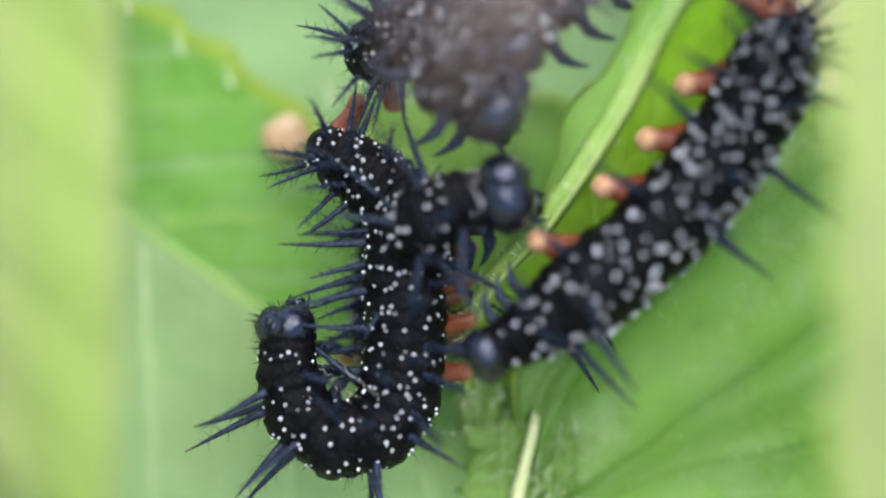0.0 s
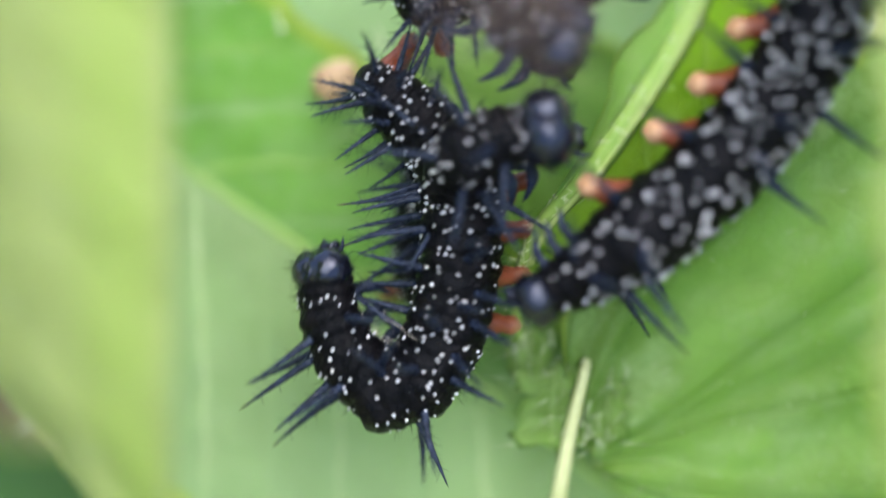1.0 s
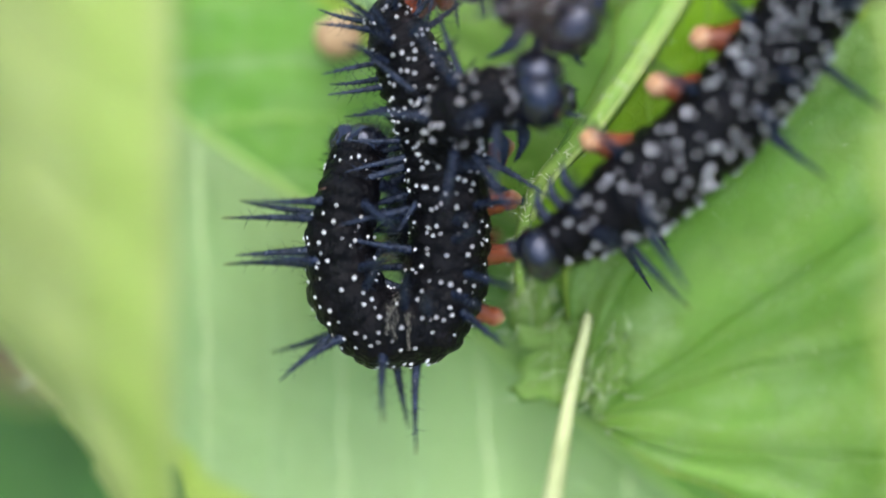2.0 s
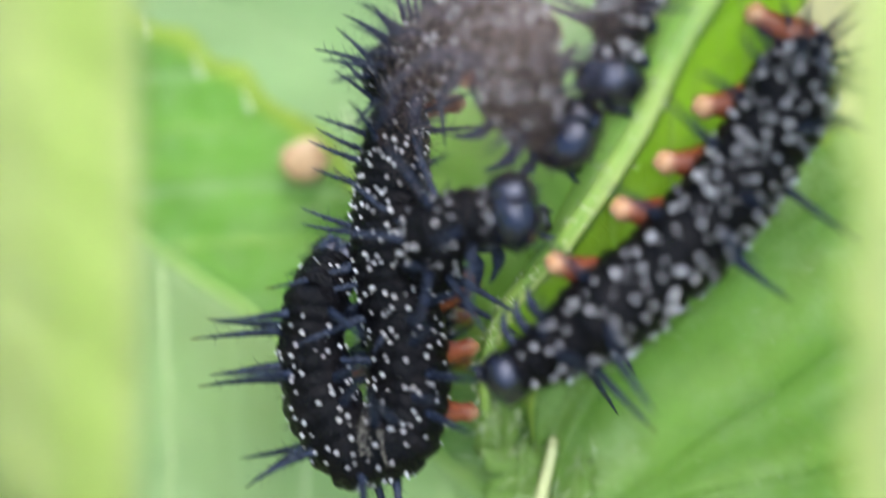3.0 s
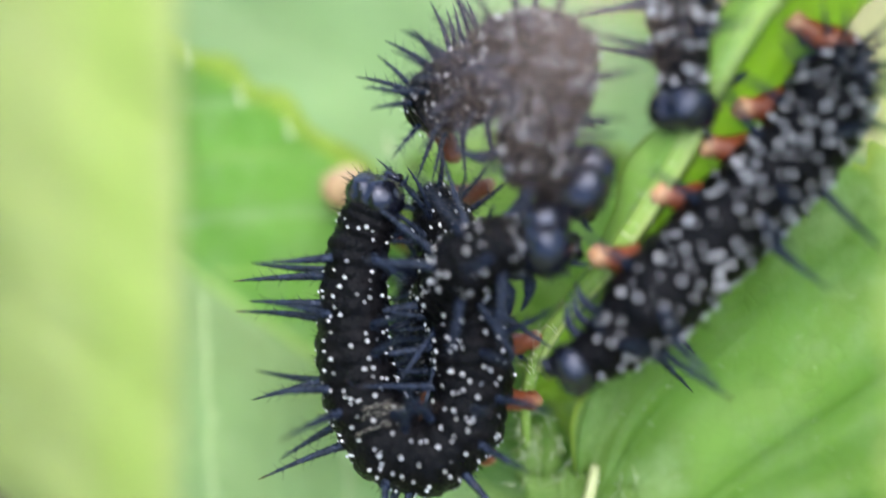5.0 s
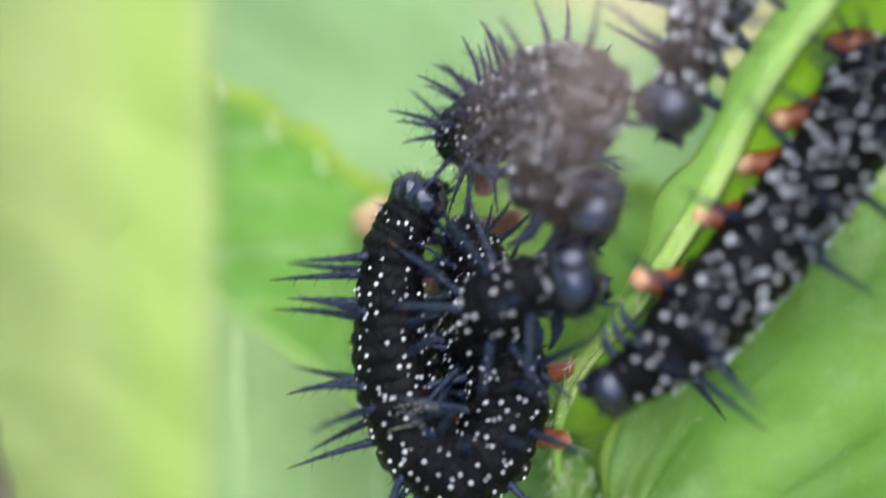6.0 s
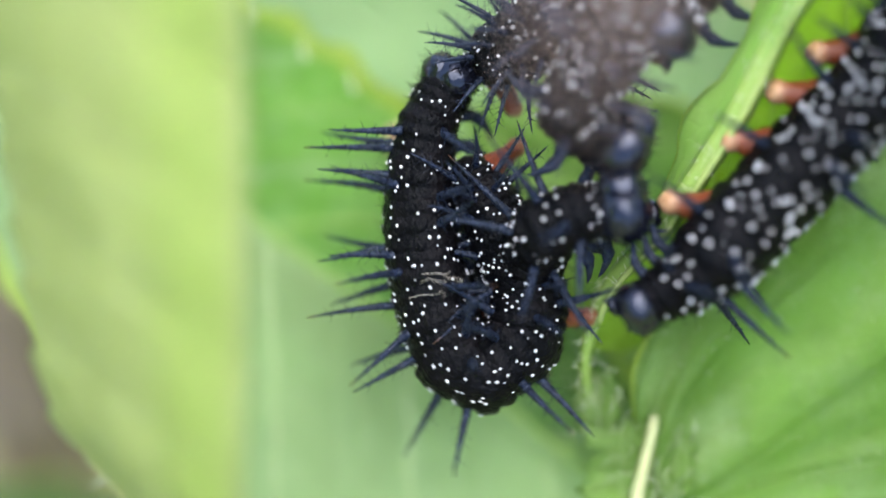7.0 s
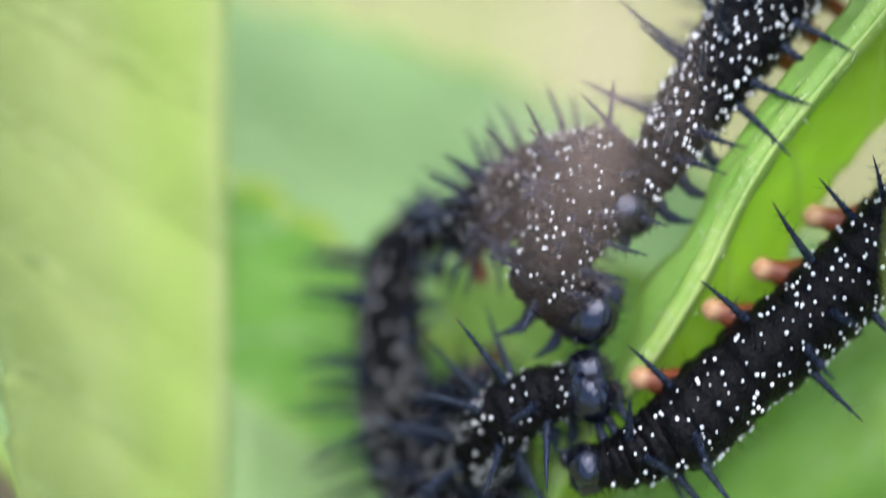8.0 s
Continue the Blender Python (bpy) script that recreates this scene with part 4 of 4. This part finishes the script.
    bend(peeping, 4.5, (2.4, 3.34, 3.6), (0.13, 3.01, 3.6), (-1.82, 2.21, 3.1), (-2.77, 0.43, 0.2), (-3.25, -1.25, -4), (-3.44, -4.37, -6.2), (-3.55, -6.46, -6.5), (-4.58, -4.04, -6.5), (-4.24, 0.1, -6.5), (-3.72, 2.87, -6.5))
    bend(peeping, 4.7, (2.4, 3.28, 3.6), (0.13, 2.95, 3.6), (-1.82, 2.15, 3.1), (-2.77, 0.36, 0.2), (-3.25, -1.32, -4), (-3.44, -4.44, -6.2), (-3.54, -6.53, -6.5), (-4.58, -4.11, -6.5), (-4.24, 0.03, -6.5), (-3.72, 2.8, -6.5))
    bend(peeping, 5.8, (1.98, 3.44, 3.6), (-0.29, 3.11, 3.6), (-2.24, 2.31, 3.1), (-3.2, 0.52, 0.2), (-4.39, -1.15, -4), (-4.59, -4.27, -6.2), (-4.7, -6.35, -6.5), (-5.73, -3.94, -6.5), (-5.39, 0.2, -6.5), (-4.87, 2.97, -6.5))
    bend(peeping, 6, (2.14, 2.89, 3.6), (-0.13, 2.57, 3.6), (-2.08, 1.76, 3.1), (-3.03, -0.03, 0.2), (-4.22, -1.73, -4), (-4.42, -4.86, -6.2), (-4.53, -6.95, -6.5), (-5.56, -4.53, -6.5), (-5.22, -0.38, -6.5), (-4.7, 2.39, -6.5))
    bend(peeping, 6.5, (3.45, 2.9, 3.6), (1.17, 2.58, 3.6), (-0.79, 1.77, 3.1), (-1.92, -0.03, 0.2), (-3.57, -1.73, -4), (-3.74, -4.87, -6.2), (-3.85, -6.98, -6.5), (-4.89, -4.55, -6.5), (-4.54, -0.38, -6.5), (-4.02, 2.4, -6.5))
    bend(peeping, 7, (3.4, 2.49, 3.6), (1.11, 2.16, 3.6), (-0.86, 1.35, 3.1), (-2.24, -0.46, 0.2), (-4.23, -2.19, -4), (-4.41, -5.36, -6.2), (-4.53, -7.48, -6.5), (-5.58, -5.03, -6.5), (-5.23, -0.84, -6.5), (-4.7, 1.96, -6.5))
    bend(peeping, 7.5, (3.44, 1.19, 3.6), (1.12, 0.86, 3.6), (-0.86, 0.03, 3.1), (-2.45, -1.81, 0.2), (-5.14, -3.58, -4), (-5.32, -6.78, -6.2), (-5.45, -8.91, -6.5), (-6.5, -6.47, -6.5), (-6.15, -2.25, -6.5), (-5.62, 0.56, -6.5))
    bend(peeping, 8, (3.55, 1.46, 3.6), (1.16, 1.12, 3.6), (-0.89, 0.27, 3.1), (-2.49, -1.62, 0.2), (-4.74, -3.43, -4), (-4.92, -6.71, -6.2), (-5.11, -8.89, -6.5), (-6.2, -6.39, -6.5), (-5.83, -2.06, -6.5), (-5.29, 0.83, -6.5))
    key_bends(peeping, side=(-0.5, -0.5))
    bend(arched, 0, (2.79, 8.14, 3.6), (0.26, 10.18, 4.68), (3.08, 13.35, 4.68), (1.08, 14.19, 3.6), (-1.39, 12.82, 1.8), (-4.3, 11.43, 0))
    bend(arched, 0.5, (2.56, 8.52, 3.6), (0.04, 10.54, 4.68), (3.08, 13.35, 4.68), (1.08, 14.19, 3.6), (-1.39, 12.82, 1.8), (-4.3, 11.43, 0))
    bend(arched, 1, (3.59, 8.69, 3.6), (1.05, 10.7, 4.68), (3.08, 13.35, 4.68), (1.08, 14.19, 3.6), (-1.39, 12.82, 1.8), (-4.3, 11.43, 0))
    bend(arched, 1.2, (3.42, 8.36, 3.6), (0.89, 10.37, 4.68), (3.08, 13.35, 4.68), (1.08, 14.19, 3.6), (-1.39, 12.82, 1.8), (-4.3, 11.43, 0))
    bend(arched, 2.3, (4.55, 7.29, 3.6), (2, 9.29, 4.68), (3.08, 13.35, 4.68), (1.08, 14.19, 3.6), (-1.39, 12.82, 1.8), (-4.3, 11.43, 0))
    bend(arched, 2.5, (4.82, 8.06, 3.6), (2.28, 10.07, 4.68), (3.08, 13.35, 4.68), (1.08, 14.19, 3.6), (-1.39, 12.82, 1.8), (-4.3, 11.43, 0))
    bend(arched, 3, (5.96, 7.88, 3.6), (3.41, 9.92, 4.68), (3.08, 13.35, 4.68), (1.08, 14.19, 3.6), (-1.39, 12.82, 1.8), (-4.3, 11.43, 0))
    bend(arched, 3.5, (5.09, 7.75, 3.6), (2.55, 9.8, 4.68), (3.08, 13.35, 4.68), (1.08, 14.19, 3.6), (-1.39, 12.82, 1.8), (-4.3, 11.43, 0))
    bend(arched, 4, (5.02, 7.36, 3.6), (2.48, 9.4, 4.68), (3.08, 13.35, 4.68), (1.08, 14.19, 3.6), (-1.39, 12.82, 1.8), (-4.3, 11.43, 0))
    bend(arched, 4.5, (4.51, 6.58, 3.6), (1.96, 8.62, 4.68), (3.08, 13.35, 4.68), (1.08, 14.19, 3.6), (-1.39, 12.82, 1.8), (-4.3, 11.43, 0))
    bend(arched, 4.7, (4.47, 6.58, 3.6), (1.93, 8.62, 4.68), (3.08, 13.35, 4.68), (1.08, 14.19, 3.6), (-1.39, 12.82, 1.8), (-4.3, 11.43, 0))
    bend(arched, 5.8, (3.45, 7.01, 3.6), (0.92, 9.08, 4.68), (3.08, 13.35, 4.68), (1.07, 14.19, 3.6), (-1.39, 12.82, 1.8), (-4.3, 11.43, 0))
    bend(arched, 6, (3.12, 7.12, 3.6), (0.59, 9.18, 4.68), (3.08, 13.35, 4.68), (1.07, 14.19, 3.6), (-1.39, 12.82, 1.8), (-4.3, 11.43, 0))
    bend(arched, 6.5, (4.1, 6.96, 3.6), (1.56, 9.03, 4.68), (3.08, 13.35, 4.68), (1.07, 14.19, 3.6), (-1.39, 12.82, 1.8), (-4.3, 11.43, 0))
    bend(arched, 7, (3.23, 6.26, 3.6), (0.69, 8.34, 4.68), (3.83, 13.8, 4.68), (1.37, 14.34, 3.6), (-1.39, 12.82, 1.8), (-4.3, 11.43, 0))
    bend(arched, 7.5, (3.11, 6.15, 3.6), (0.57, 8.29, 4.68), (4.58, 14.25, 4.68), (1.67, 14.48, 3.6), (-1.39, 12.82, 1.8), (-4.3, 11.43, 0))
    bend(arched, 8, (3.56, 6.24, 3.6), (1, 8.5, 4.68), (4.58, 14.24, 4.68), (1.67, 14.48, 3.6), (-1.39, 12.81, 1.8), (-4.3, 11.43, 0))
    key_bends(arched, side=(-0.8, -0.8))
    bend(climbing, 0, (4.21, 11.6, 4.8), (7.06, 15.01, 4.8), (10.61, 19.46, 4.3), (13.24, 23.16, 3.8), (16.62, 27.51, 2.8), (20.37, 31.99, 1.8), (23, 35.94, 1.8))
    bend(climbing, 0.5, (4.14, 11.47, 4.8), (7.03, 14.95, 4.8), (10.61, 19.46, 4.3), (13.24, 23.16, 3.8), (16.62, 27.51, 2.8), (20.37, 31.99, 1.8), (23, 35.94, 1.8))
    bend(climbing, 1.0, (4.85, 12.24, 4.8), (7.39, 15.34, 4.8), (10.61, 19.46, 4.3), (13.24, 23.16, 3.8), (16.62, 27.51, 2.8), (20.37, 31.99, 1.8), (23, 35.94, 1.8))
    bend(climbing, 1.2, (5.33, 12.24, 4.8), (7.63, 15.34, 4.8), (10.61, 19.46, 4.3), (13.24, 23.16, 3.8), (16.62, 27.51, 2.8), (20.37, 31.99, 1.8), (23, 35.94, 1.8))
    bend(climbing, 2.3, (9.84, 12.24, 4.8), (9.88, 15.34, 4.8), (10.61, 19.46, 4.3), (13.24, 23.16, 3.8), (16.62, 27.51, 2.8), (20.37, 31.99, 1.8), (23, 35.94, 1.8))
    bend(climbing, 2.5, (10.25, 10.57, 4.8), (10.08, 14.5, 4.8), (10.61, 19.46, 4.3), (13.24, 23.16, 3.8), (16.62, 27.51, 2.8), (20.37, 31.99, 1.8), (23, 35.94, 1.8))
    bend(climbing, 3, (8.65, 11.02, 4.8), (9.28, 14.73, 4.8), (10.61, 19.46, 4.3), (13.24, 23.16, 3.8), (16.62, 27.51, 2.8), (20.37, 31.99, 1.8), (23, 35.94, 1.8))
    bend(climbing, 3.5, (11.79, 11.06, 4.8), (10.85, 14.74, 4.8), (10.61, 19.46, 4.3), (13.24, 23.16, 3.8), (16.62, 27.51, 2.8), (20.37, 31.99, 1.8), (23, 35.94, 1.8))
    bend(climbing, 4, (13.01, 11.15, 4.8), (11.46, 14.79, 4.8), (10.61, 19.46, 4.3), (13.24, 23.16, 3.8), (16.62, 27.51, 2.8), (20.37, 31.99, 1.8), (23, 35.94, 1.8))
    bend(climbing, 4.5, (11.06, 10.38, 4.8), (10.49, 14.4, 4.8), (10.61, 19.46, 4.3), (13.24, 23.16, 3.8), (16.62, 27.51, 2.8), (20.37, 31.99, 1.8), (23, 35.94, 1.8))
    bend(climbing, 4.7, (10.79, 10.64, 4.8), (10.36, 14.53, 4.8), (10.61, 19.46, 4.3), (13.24, 23.16, 3.8), (16.62, 27.51, 2.8), (20.37, 31.99, 1.8), (23, 35.94, 1.8))
    bend(climbing, 5.8, (9.19, 12.24, 4.8), (9.55, 15.34, 4.8), (10.61, 19.46, 4.3), (13.24, 23.16, 3.8), (16.62, 27.51, 2.8), (20.37, 31.99, 1.8), (23, 35.94, 1.8))
    bend(climbing, 6, (7.9, 12.89, 4.8), (8.91, 15.65, 4.8), (10.61, 19.46, 4.3), (13.24, 23.16, 3.8), (16.62, 27.51, 2.8), (20.37, 31.99, 1.8), (23, 35.94, 1.8))
    bend(climbing, 6.5, (6.94, 13.53, 4.8), (8.43, 15.98, 4.8), (10.61, 19.46, 4.3), (13.24, 23.16, 3.8), (16.62, 27.51, 2.8), (20.37, 31.99, 1.8), (23, 35.94, 1.8))
    bend(climbing, 7, (6.04, 12.72, 4.8), (7.97, 15.57, 4.8), (10.61, 19.46, 4.3), (13.24, 23.16, 3.8), (16.61, 27.51, 2.8), (20.36, 31.99, 1.8), (23, 35.93, 1.8))
    bend(climbing, 7.5, (5.71, 12.4, 4.8), (7.82, 15.41, 4.8), (10.61, 19.46, 4.3), (13.24, 23.16, 3.8), (16.61, 27.5, 2.8), (20.36, 31.98, 1.8), (22.99, 35.93, 1.8))
    bend(climbing, 8, (5.9, 12.3, 4.8), (7.91, 15.35, 4.8), (10.6, 19.45, 4.3), (13.23, 23.14, 3.8), (16.6, 27.49, 2.8), (20.35, 31.97, 1.8), (22.98, 35.91, 1.8))
    key_bends(climbing)
    bend(grazing, 0, (2.46, -5.85, 4), (5.05, -4.56, 4), (8.28, -2.3, 4), (11.83, 0.68, 4), (15.06, 4.23, 4), (17.65, 8.11, 4), (19.1, 11.03, 4), (19.85, 12.97, 4))
    bend(grazing, 4.5, (2.57, -5.69, 4), (5.16, -4.38, 4), (8.39, -2.06, 4), (11.93, 0.96, 4), (15.14, 4.52, 4), (17.68, 8.33, 4), (19.1, 11.21, 4), (19.82, 13.15, 4))
    bend(grazing, 4.7, (3.81, -4.26, 4), (5.75, -3.13, 4), (8.33, -0.87, 4), (11.23, 1.88, 4), (14.13, 4.94, 4), (16.87, 8.33, 4), (18.64, 11.23, 4), (19.77, 13.33, 4))
    bend(grazing, 5.8, (4.34, -3.14, 4), (6.99, -1.58, 4), (10.22, 1.58, 4), (13.52, 5.4, 4), (16.36, 9.02, 4), (18.14, 11.67, 4), (19.01, 14.1, 4), (19.34, 16.04, 4))
    bend(grazing, 6.5, (4.34, -3.14, 4), (6.99, -1.58, 4), (10.22, 1.58, 4), (13.52, 5.4, 4), (16.36, 9.02, 4), (18.14, 11.67, 4), (19.01, 14.09, 4), (19.33, 16.03, 4))
    bend(grazing, 7.0, (4.37, -3.07, 4), (7.29, -1.43, 4), (10.2, 1.33, 4), (13.7, 5.07, 4), (16.82, 8.32, 4), (18.92, 10.91, 4), (19.72, 13.01, 4), (20.21, 14.46, 4))
    bend(grazing, 7.5, (3.58, -2.76, 4), (5.06, -3.25, 4), (7.36, -1.7, 4), (10.31, 0.86, 4), (12.94, 3.66, 4), (15.9, 6.78, 4), (18.21, 9.41, 4), (19.85, 11.38, 4))
    bend(grazing, 8.0, (3.53, -3.11, 4), (5.9, -2.66, 4), (9.46, -0.56, 4), (12.69, 2.49, 4), (16.43, 5.54, 4), (19.85, 8.94, 4), (22.58, 11.66, 4), (24.29, 13.37, 4))
    key_bends(grazing, side=(-1.2, -1.2), steps=CREEPING)


motions()
